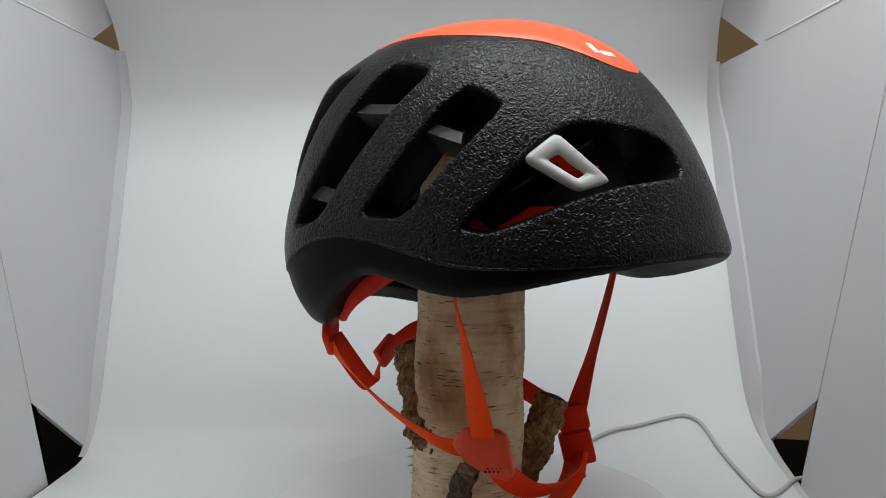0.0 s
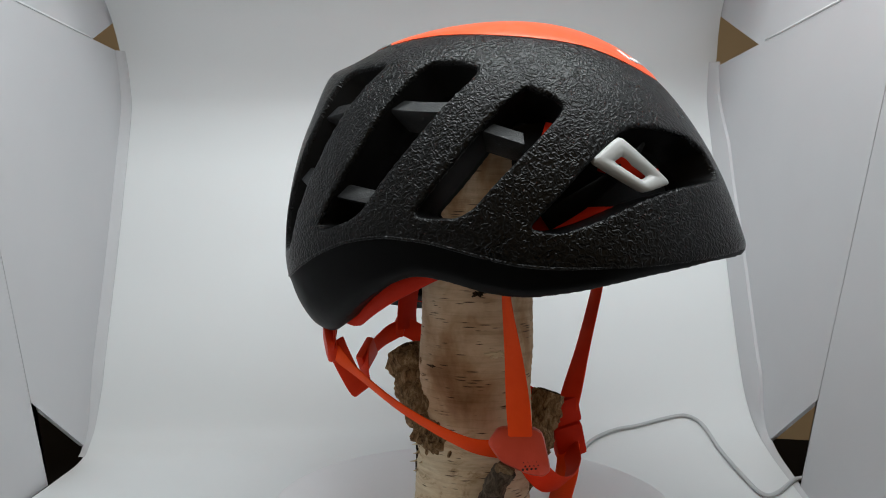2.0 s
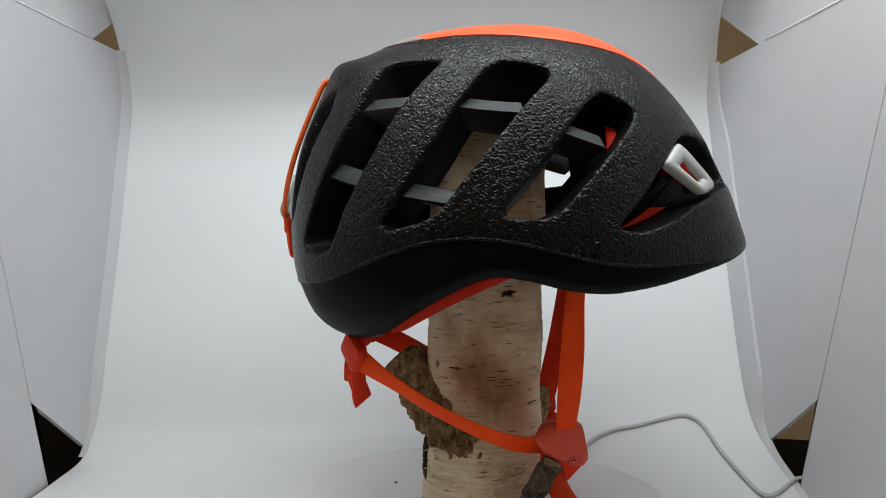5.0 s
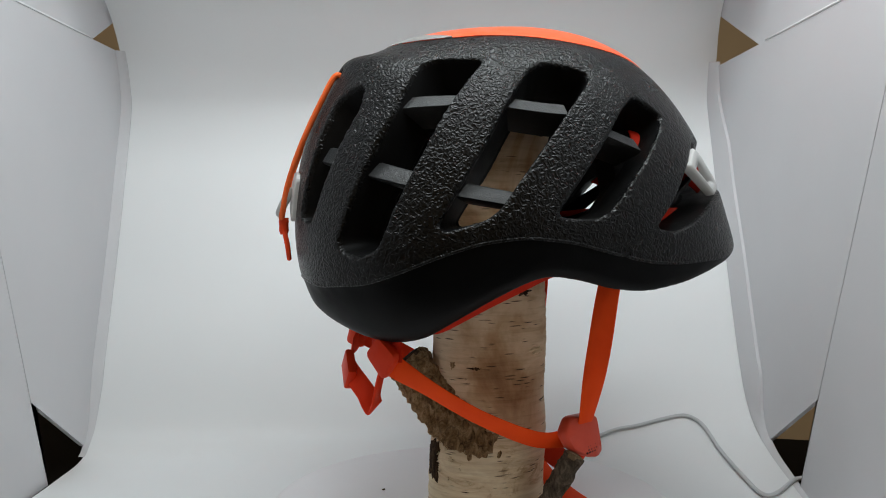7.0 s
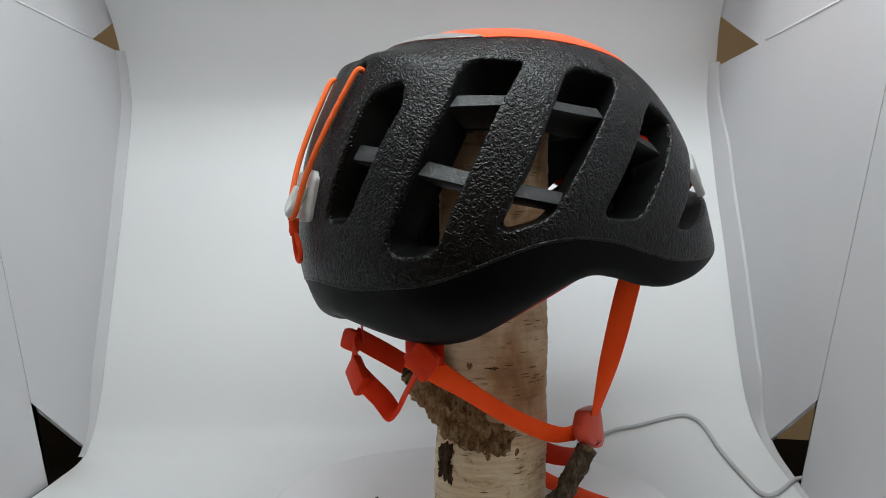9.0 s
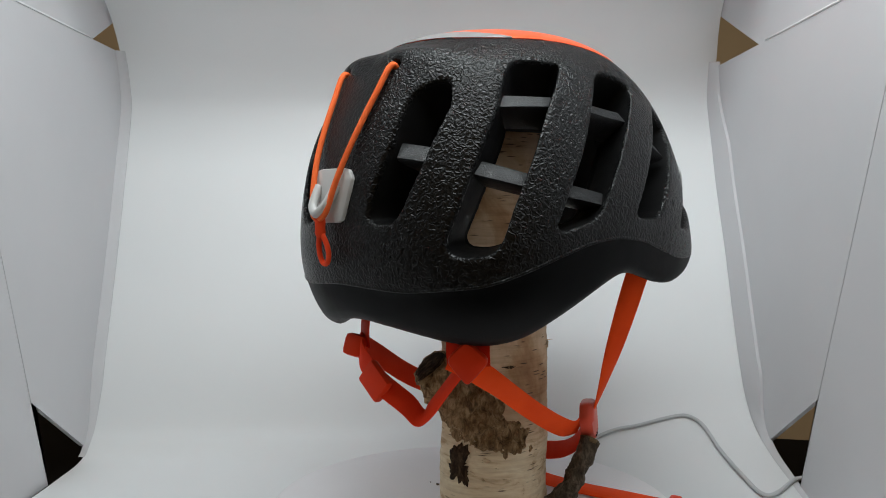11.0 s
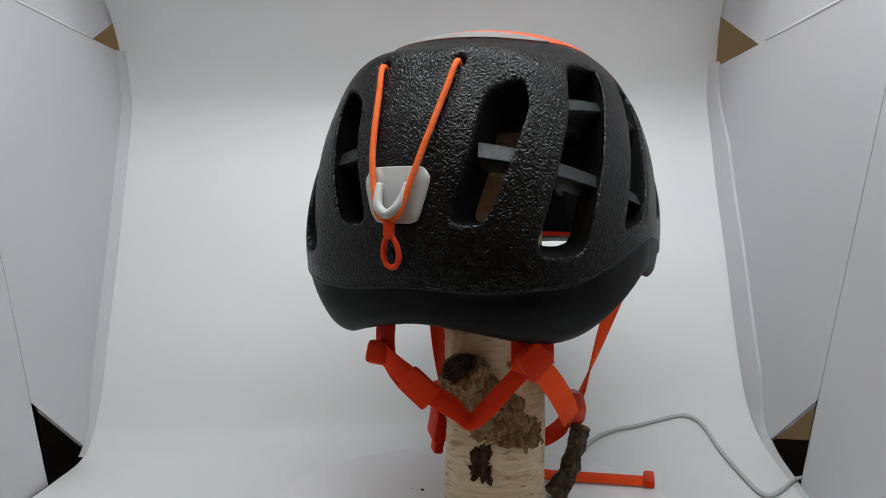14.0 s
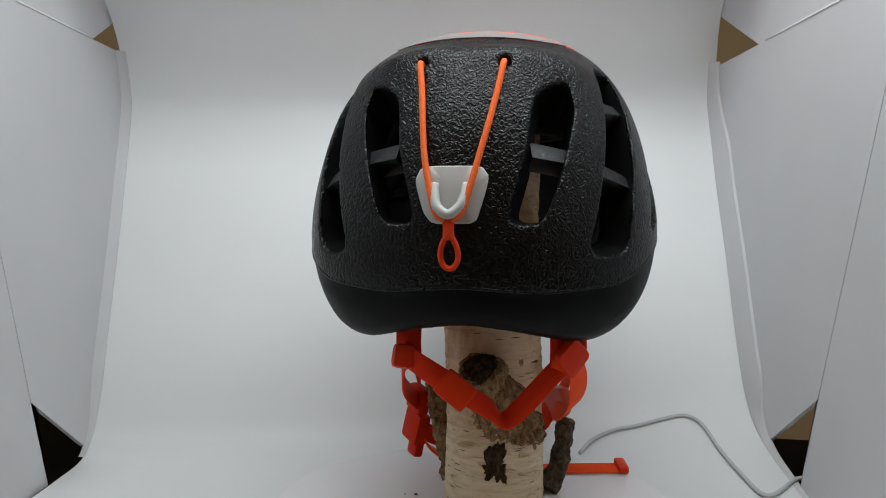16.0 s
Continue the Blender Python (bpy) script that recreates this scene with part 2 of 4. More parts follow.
def table():
    root = tagged(new("table"), "black table under the white light tent", "table")
    root.location = (0, 0, -0.75)
    bm = bmesh.new()
    prism(bm, [(-1.1, -0.75), (0.75, -0.75), (0.75, 0.21), (-1.1, 0.58)], 2, 0.716, 0.742)
    bmesh.ops.bevel(bm, geom=list(bm.edges), offset=0.003, segments=2, affect="EDGES")
    part("tabletop", bm, M_TABLE, root, smooth=False)
    for x, y in ((-1.02, -0.68), (0.68, -0.68), (0.68, 0.15), (-1.02, 0.48)):
        bm = bmesh.new()
        rounded_box(bm, pose(x, y, 0.358), 0.05, 0.05, 0.716, 0.003)
        part("leg", bm, M_TABLE, root, smooth=False)


# ---- the light tent ----
WALL_L, WALL_R = -0.335, 0.2525


def tent():
    root = tagged(new("light_tent"), "white folding photo light tent with slotted side panels", "light tent")
    root.location = (-0.043, 0, -0.008)
    up = Matrix.Translation((0.043, 0, 0.008))

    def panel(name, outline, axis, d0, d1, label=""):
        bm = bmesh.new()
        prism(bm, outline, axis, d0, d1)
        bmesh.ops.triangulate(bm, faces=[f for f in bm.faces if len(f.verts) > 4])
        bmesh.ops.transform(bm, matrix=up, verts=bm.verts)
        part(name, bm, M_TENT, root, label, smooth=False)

    t = 0.004
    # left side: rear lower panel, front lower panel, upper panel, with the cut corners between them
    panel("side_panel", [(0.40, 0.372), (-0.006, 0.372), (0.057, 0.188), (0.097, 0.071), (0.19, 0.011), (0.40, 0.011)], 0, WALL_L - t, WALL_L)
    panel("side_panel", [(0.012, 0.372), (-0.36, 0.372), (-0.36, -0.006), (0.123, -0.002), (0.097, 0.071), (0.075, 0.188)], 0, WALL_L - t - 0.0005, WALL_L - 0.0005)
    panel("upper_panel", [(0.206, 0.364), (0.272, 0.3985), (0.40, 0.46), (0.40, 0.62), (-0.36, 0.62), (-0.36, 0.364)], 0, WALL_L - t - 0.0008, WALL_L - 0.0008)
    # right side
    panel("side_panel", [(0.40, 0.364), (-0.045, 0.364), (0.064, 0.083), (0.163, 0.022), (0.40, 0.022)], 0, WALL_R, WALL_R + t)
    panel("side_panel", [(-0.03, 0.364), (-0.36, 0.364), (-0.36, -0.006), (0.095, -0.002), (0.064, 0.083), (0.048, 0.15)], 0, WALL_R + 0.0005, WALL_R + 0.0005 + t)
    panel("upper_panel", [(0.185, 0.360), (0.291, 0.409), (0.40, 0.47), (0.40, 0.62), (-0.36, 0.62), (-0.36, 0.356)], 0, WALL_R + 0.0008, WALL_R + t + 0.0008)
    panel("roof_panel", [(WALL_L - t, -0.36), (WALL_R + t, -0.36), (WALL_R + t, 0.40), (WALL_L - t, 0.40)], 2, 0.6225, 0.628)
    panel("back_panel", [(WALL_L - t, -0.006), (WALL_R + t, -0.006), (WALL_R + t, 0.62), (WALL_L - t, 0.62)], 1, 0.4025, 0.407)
    # thin white tubes that draw the bright highlight on the panels' top edges
    for wall, way, runs in ((WALL_L, 1, (((0.216, 0.3725), (-0.36, 0.3725)),)), (WALL_R, -1, (((0.176, 0.3645), (-0.36, 0.3645)),))):
        for (ya, za), (yb, zb) in runs:
            bm = bmesh.new()
            tube(bm, [up @ Vector((wall + way * 0.0002, ya + (yb - ya) * i / 12, za + (zb - za) * i / 12)) for i in range(13)], 0.0009, 8)
            part("edge_highlight", bm, M_SHEET, root, "thin white tube for the highlight on the panel edge")
    # thin floor strips beside the sheet, seen at the foot of the side panels
    panel("floor_panel", [(WALL_L - t, -0.202), (WALL_R + t, -0.202), (WALL_R + t, 0.13), (WALL_L - t, 0.13)], 2, -0.0075, -0.0065)


# the sheet's line along the left and the right side panel: y and z of each
SWEEP_L = [(-0.20, 0.0), (-0.08, 0.0), (0.06, 0.0), (0.13, 0.0005), (0.175, 0.003), (0.193, 0.0155), (0.203, 0.033), (0.217, 0.081), (0.234, 0.131), (0.2515, 0.183), (0.2695, 0.242),
           (0.2825, 0.286), (0.2905, 0.32), (0.287, 0.341), (0.2775, 0.367), (0.2575, 0.395), (0.239, 0.411), (0.20, 0.437), (0.13, 0.470), (0.05, 0.50)]
SWEEP_R = [(-0.20, 0.0), (-0.08, 0.0), (0.0, 0.0), (0.06, 0.004), (0.105, 0.0145), (0.144, 0.026), (0.174, 0.043), (0.199, 0.082), (0.222, 0.131), (0.244, 0.183), (0.2725, 0.242),
           (0.290, 0.286), (0.304, 0.32), (0.307, 0.341), (0.303, 0.368), (0.296, 0.400), (0.282, 0.4244), (0.25, 0.446), (0.16, 0.478), (0.06, 0.503)]


def sheet_profile(x):
    """The sheet's section at x: it hangs a little askew between the two side panels."""
    u = min(1, max(0, (x - WALL_L) / (WALL_R - WALL_L))) ** 1.6
    return spline([(p[0] + (q[0] - p[0]) * u, p[1] + (q[1] - p[1]) * u) for p, q in zip(SWEEP_L, SWEEP_R)], 6)


def backdrop():
    """One sheet of white plastic that sweeps from the tent's floor up its back."""
    bm = bmesh.new()
    xs = [-0.3315 + 0.583 * i / 24 for i in range(25)]
    profs = [sheet_profile(x) for x in xs]
    rings = []
    for k in range(len(profs[0])):
        ring, back = [], []
        for x, prof in zip(xs, profs):
            a, b = prof[max(k - 1, 0)], prof[min(k + 1, len(prof) - 1)]
            y, z = prof[k]
            ty, tz = b[0] - a[0], b[1] - a[1]
            ln = math.hypot(ty, tz)
            ny, nz = tz / ln, -ty / ln
            wob = 0.0009 * noise.noise((x * 7, y * 5, z * 5)) if z > 0.02 else 0
            ring.append((x, y + ny * wob, z + nz * wob))
            back.append((x, y + ny * 0.0016, z + nz * 0.0016))
        rings.append(ring + back[::-1])
    loft(bm, rings)
    sheet = part("backdrop", bm, M_SHEET, sharp=50)
    # rolled white edging where the sheet meets the side panels
    for wall, way, wide in ((WALL_L, 1, 0.003), (WALL_R, -1, 0.026)):
        b2 = bmesh.new()
        run = [(y, z) for y, z in sheet_profile(wall) if 0.004 < z < 0.372]
        rings = []
        for y, z in run:
            k = min(1, max(0.02, (z - 0.004) / 0.06))
            w = wide * min(1, max(0.02, (z - 0.02) / 0.06)) * min(1, max(0.05, (0.375 - z) / 0.09))
            rings.append([(wall - way * 0.001, y - w - 0.004 * k, z), (wall + way * 0.0026, y - w - 0.003 * k, z), (wall + way * 0.0045, y - w * 0.5 - 0.001 * k, z), (wall + way * (0.0042 + 0.0043 * k), y - 0.0015 * k, z), (wall + way * (0.0042 + 0.0043 * k), y - 0.0002, z), (wall - way * 0.001, y - 0.0002, z)])
        loft(b2, rings)
        part("sheet_edging", b2, M_TENT, sheet, "rolled white edging of the sheet", sharp=60)
    tagged(sheet, "seamless white sheet sweeping up behind the helmet", "backdrop", kind="structure")


def sweep_z(x, y):
    prof = [q for q in sheet_profile(x) if q[1] < 0.25]
    return float(np.interp(y, [q[0] for q in prof], [q[1] for q in prof]))


def cable():
    r = 0.0016
    plan = CABLE_PLAN
    pts = [(x, y, sweep_z(x, y) + r + 0.0008) for x, y in spline(plan, 10)]
    bm = bmesh.new()
    tube(bm, pts, r, 10)
    tagged(part("cable", bm, M_CABLE), "thin pale grey cable lying on the white sheet", "cable")


# ---- turning things: turntable, birch stump and helmet share one axis at x = y = 0 ----
TOP = 0.030
HEAD_ON = -42.5
SET = Vector((0.018, -0.007, 0.0))
HZ = 0.206


def turn(t):
    return 7.688 * t - 0.00983 * t * (t - 16.0)


def to_table(q):
    """A place in the helmet's own space (x ahead, y to its left) in the turntable's."""
    v = Vector(q) + SET
    v = Matrix.Rotation(radians(HEAD_ON), 3, "Z") @ v
    return Vector((v.x, v.y, v.z + HZ - TOP))


def turntable():
    root = tagged(new("turntable"), "low round white turntable on the backdrop sheet", "turntable")
    root.location = (0, 0, 0.0015)
    bm = bmesh.new()
    rings = []
    for r, z in ((0.126, 0.008), (0.129, 0.0095), (0.130, 0.012), (0.130, TOP - 0.004), (0.1292, TOP - 0.0023), (0.1275, TOP - 0.0015)):
        rings.append([(r * math.cos(a), r * math.sin(a), z) for a in np.linspace(0, 2 * math.pi, 128, endpoint=False)])
    loft(bm, rings)
    part("plate", bm, M_DISC, root, sharp=40)
    bm = bmesh.new()
    loft(bm, [[(r * math.cos(a), r * math.sin(a), z) for a in np.linspace(0, 2 * math.pi, 64, endpoint=False)] for r, z in ((0.112, 0.0), (0.113, 0.002), (0.113, 0.008))])
    part("base", bm, M_DISC, root, sharp=40)
    return root


def stump():
    root = tagged(new("birch_stump"), "upright birch branch with peeling pale bark and sawn side stubs", "tree stump")
    root.location = (0, 0, TOP)
    bm = bmesh.new()
    rings = []
    n = 110
    c = to_table((-0.009, -0.0026, 0))
    long_way = radians(HEAD_ON)
    H = 0.070 + HZ - TOP
    for i in range(121):
        z = H * i / 120
        k = 1 - i / 120
        ring = []
        for j in range(n):
            a = 2 * math.pi * j / n
            ca, sa = math.cos(a), math.sin(a)
            r0 = 1 / math.sqrt((ca / 0.0355) ** 2 + (sa / 0.0305) ** 2)
            r = r0 * (1 + 0.05 * k * k)
            d = Vector((math.cos(a + long_way), math.sin(a + long_way), 0))
            q = d * r + Vector((0, 0, z))
            r += 0.0016 * noise.noise(q * 26) + 0.0006 * noise.noise(Vector((q.x * 60, q.y * 60, q.z * 320)))
            q = Vector((c.x + d.x * r - 0.005 * k, c.y + d.y * r - 0.001 * k, z))
            ring.append(q)
        rings.append(ring)
    loft(bm, rings)
    uv = bm.loops.layers.uv.new("round")
    for f in bm.faces:
        us = [(math.atan2(l.vert.co.y - c.y, l.vert.co.x - c.x) / (2 * math.pi)) % 1 for l in f.loops]
        wrap = max(us) - min(us) > 0.5
        for l, u in zip(f.loops, us):
            l[uv].uv = ((u + (1 if wrap and u < 0.5 else 0)) * 0.207, l.vert.co.z)
    part("trunk", bm, M_BIRCH, root, sharp=60)

    def stub(knots, radii, material, end_mat, seed, name="branch_stub"):
        p = [to_table(q[:3]) for q in spline(knots, 14)]
        r = [float(q[0]) for q in spline([(x,) for x in radii], 14)]
        b2 = bmesh.new()
        tube(b2, p, r, 48, 0.32, seed)
        ob = part(name, b2, material, root)
        b3 = bmesh.new()
        t = (p[0] - p[1]).normalized()
        tube(b3, [p[0] - t * 0.002, p[0] + t * 0.0006, p[0] + t * 0.0012], [r[0] * 0.93, r[0] * 0.90, r[0] * 0.6], 24, 0.25, seed + 3)
        part("cut_end", b3, end_mat, ob, "sawn end with broken bark")

    stub([(-0.064, -0.003, -0.080), (-0.051, -0.007, -0.095), (-0.036, -0.014, -0.112), (-0.021, -0.0195, -0.130), (-0.006, -0.022, -0.144)],
         [0.0124, 0.0146, 0.0180, 0.0186, 0.012], M_BARK, M_DARKBARK, 1.0)
    stub([(0.0292, -0.0512, -0.132), (0.0215, -0.0500, -0.147), (0.0140, -0.0470, -0.162), (0.007, -0.040, -0.174)], [0.0062, 0.0063, 0.0066, 0.0078], M_TWIG, M_CUT, 5.0)
    stub([(0.0235, 0.037, -0.106), (0.020, 0.032, -0.122), (0.012, 0.024, -0.145), (0.004, 0.018, -0.168)], [0.0098, 0.0108, 0.0125, 0.012], M_BARK, M_DARKBARK, 9.0)

    # torn scar, knots and a peeled patch: thin ragged plates bent round the trunk
    def blotch(name, az, z0, wide, tall, seed, material, label):
        b4 = bmesh.new()
        rings = []
        for sc, lift in ((1.0, -0.0012), (0.97, 0.0004), (0.6, 0.0011), (0.2, 0.0008)):
            ring = []
            for k in range(72):
                b = 2 * math.pi * k / 72
                rr = 1 + 0.95 * noise.noise((2.1 * math.cos(b), 2.1 * math.sin(b), seed)) + 0.35 * noise.noise((7 * math.cos(b), 7 * math.sin(b), seed - 3.7))
                du, dz = rr * wide * math.cos(b) * sc, rr * tall * math.sin(b) * sc
                a = radians(az) + du / 0.037
                lr = a - long_way
                r0 = 1 / math.sqrt((math.cos(lr) / 0.0355) ** 2 + (math.sin(lr) / 0.0305) ** 2)
                z = z0 + dz
                kk = 1 - z / H
                r0 = r0 * (1 + 0.05 * kk * kk) + lift + 0.0005 * noise.noise((du * 500, dz * 500, 0))
                ring.append((c.x - 0.005 * kk + r0 * math.cos(a), c.y - 0.001 * kk + r0 * math.sin(a), z))
            rings.append(ring)
        loft(b4, rings)
        part(name, b4, material, root, label)

    blotch("bark_scar", 146, 0.032, 0.0085, 0.0105, 4.7, M_DARKBARK, "dark torn scar in the bark")
    blotch("knot", 253.5, 0.140, 0.0040, 0.0017, 2.2, M_DARKBARK, "small dark knot in the bark")
    blotch("knot", 198, 0.0943, 0.0046, 0.0011, 6.3, M_DARKBARK, "flat dark knot in the bark")
    blotch("knot", 173.5, 0.0955, 0.0024, 0.0024, 8.1, M_BARK, "small brown knot in the bark")
    blotch("peeled_patch", 274, 0.1037, 0.0060, 0.0022, 9.4, M_PEEL, "pale cream patch of peeled bark")
    # curled flakes of bark
    rnd = random.Random(4)
    spots = [(160, 0.050), (165, 0.044), (172, 0.038), (178, 0.050), (158, 0.030), (170, 0.026), (182, 0.033), (186, 0.045), (164, 0.060), (155, 0.040), (190, 0.026), (267, 0.107), (185, 0.088)]
    for az, z in spots:
        a = radians(az)
        base = Vector((math.cos(a), math.sin(a), 0))
        side = Vector((-math.sin(a), math.cos(a), 0))
        lr = math.radians(az) - long_way
        r0 = 1 / math.sqrt((math.cos(lr) / 0.0355) ** 2 + (math.sin(lr) / 0.0305) ** 2)
        k = 1 - z / H
        r0 *= 1 + 0.05 * k * k
        L, wd = rnd.uniform(0.003, 0.006), rnd.uniform(0.0008, 0.0020)
        b5 = bmesh.new()
        rings = []
        for i in range(7):
            s = i / 6
            out = -0.0006 + 0.0035 * s ** 2 * rnd.uniform(0.7, 1.3)
            p = Vector((c.x - 0.005 * k, c.y - 0.001 * k, z)) + base * (r0 + out) + side * (L * (s - 0.2))
            hw = wd * (1 - 0.9 * s) * rnd.uniform(0.7, 1.3)
            rings.append([p + Vector((0, 0, hw)), p + Vector((0, 0, hw)) + base * 0.0004, p + base * 0.0005, p - Vector((0, 0, hw)) + base * 0.0004, p - Vector((0, 0, hw))])
        loft(b5, rings)
        part("bark_flake", b5, M_BIRCH, root)
    return root


# ---- the helmet: x ahead, y to its left, z up, about its own centre ----
FORM = [0.12256, -0.00541, 0.00274, 0.03763, -0.00017, -0.02304, -0.0095, 0.00215, -0.00917, 0.00036, -0.01708, 0.01461, 0.01263, 0.01627, -0.00799, 0.01788,
        0.00775, -0.02915, 0.00434, -0.00604, -0.00467, 0.00524, -0.00034, 0.00158, -0.0061, 0.00049, -0.00127, 0.00022]


def hull(az, el):
    """Radius of the helmet's outside in metres, for angles in degrees."""
    a, e = np.radians(az), np.radians(el)
    ce, se = np.cos(e), np.sin(e)
    r, i = 0.0 * a, 0
    for m in range(7):
        for k in range(7 - m):
            r = r + FORM[i] * np.cos(m * a) * ce ** m * se ** k
            i += 1
    aa = np.abs((np.asarray(az, float) + 180) % 360 - 180)
    r = r + 0.0040 * np.exp(-((aa - 158) / 24) ** 2 - ((el - 42) / 7) ** 2)
    r = r + 0.0025 * np.exp(-(aa / 42) ** 2 - ((el + 5) / 6) ** 2)
    r = r + 0.0034 * np.exp(-((aa - 168) / 17) ** 2 - ((el - 44) / 3.5) ** 2)
    sa = (np.asarray(az, float) + 180) % 360 - 180
    r = r + 0.0034 * np.exp(-((sa - 43) / 17) ** 2 - ((el - 16) / 24) ** 2)
    r = r + 0.0026 * np.exp(-((sa - 40) / 20) ** 2 - ((el + 6) / 7) ** 2)
    r = r + 0.0020 * np.exp(-((sa + 140) / 17) ** 2 - ((el + 12) / 18) ** 2)
    return r


def on_hull(az, el, out=0.0, scale=1.0):
    r = float(hull(az, el)) * scale + out
    a, e = radians(az), radians(el)
    return Vector((r * math.cos(e) * math.cos(a), r * math.cos(e) * math.sin(a), r * math.sin(e)))


def soft_curve(xs, ys):
    """A smooth even function of the angle round the helmet."""
    g = np.arange(0, 181, 1.0)
    y = np.interp(g, xs, ys)
    full = np.concatenate([y[::-1], y[1:], y[::-1][1:]])
    ker = np.hanning(15)
    full = np.convolve(full, ker / ker.sum(), "same")
    y = full[180:361]
    return lambda az: np.interp(np.abs((np.asarray(az, float) + 180) % 360 - 180), g, y)


rim_z = soft_curve([0, 15, 30, 45, 58, 70, 80, 92, 100, 110, 120, 130, 140, 150, 160, 170, 180],
                   [-0.0115, -0.0135, -0.0203, -0.0288, -0.0332, -0.031, -0.026, -0.0225, -0.027, -0.0365, -0.0475, -0.0585, -0.0625, -0.061, -0.0565, -0.0525, -0.050])
groove_z = soft_curve([0, 20, 35, 50, 60, 72, 86, 100, 112, 122, 131, 140, 160, 180], [-0.006, -0.011, -0.014, -0.015, -0.014, -0.009, -0.0025, 0.0, -0.003, -0.010, -0.018, -0.025, -0.029, -0.026])
cap_el = soft_curve([0, 8, 18, 30, 45, 65, 85, 100, 118, 135, 150, 180], [41.5, 42.5, 47, 51.8, 55, 58.6, 61.2, 61.8, 60.8, 57.6, 55.6, 55])


def rim_el(az):
    """Elevation at which the outside meets the rim's height."""
    z = rim_z(az)
    el = np.degrees(np.arcsin(z / 0.13))
    for _ in range(12):
        el = np.degrees(np.arcsin(np.clip(z / hull(az, el), -0.9, 0.9)))
    return el


VENTS = [
    [(-151, 37), (-157, 35.5), (-161, 33), (-162.5, 30), (-164.5, 20), (-169, 6), (-169, 3), (-166.5, 2.4), (-162.5, 2.6), (-160.5, 4.5), (-156.5, 14), (-152.8, 24), (-150, 31)],
    [(-114, 49), (-131, 46.7), (-134.5, 44), (-136, 40), (-138, 30.5), (-143, 16.5), (-147, 4.5), (-149, -1), (-149, -3), (-147.5, -4.7), (-143, -5.2), (-138, -4), (-136, -0.8), (-134, 5.7), (-129, 18.3), (-123.5, 32.5), (-117, 44.2)],
    [(-92, 49.8), (-81, 49), (-73, 46.7), (-74.5, 44), (-84.5, 36), (-93, 26.5), (-101, 16), (-107, 7), (-111, 3.8), (-121, 0.8), (-122.5, 2), (-119, 9.6), (-112.5, 22.2), (-105.5, 36), (-98, 46.5)],
    [(-57, 39.4), (-50, 35.5), (-47, 32.8), (-50, 29.5), (-58, 22.5), (-67, 14), (-73, 7.3), (-78, 4.6), (-89, 5), (-90.5, 6.5), (-84, 14.6), (-74, 26), (-65, 35)],
    [(-58, 1.8), (-51, 0.7), (-43, 3.2), (-32, 8.1), (-22, 10.7), (-5, 12.5), (-4, 14.3), (-5, 20), (-11, 23.4), (-22, 25.5), (-29, 26.1), (-34, 24.4), (-39, 20.9), (-45, 15.7), (-51, 9.5), (-57, 3.3)],
]
WALL = 0.028


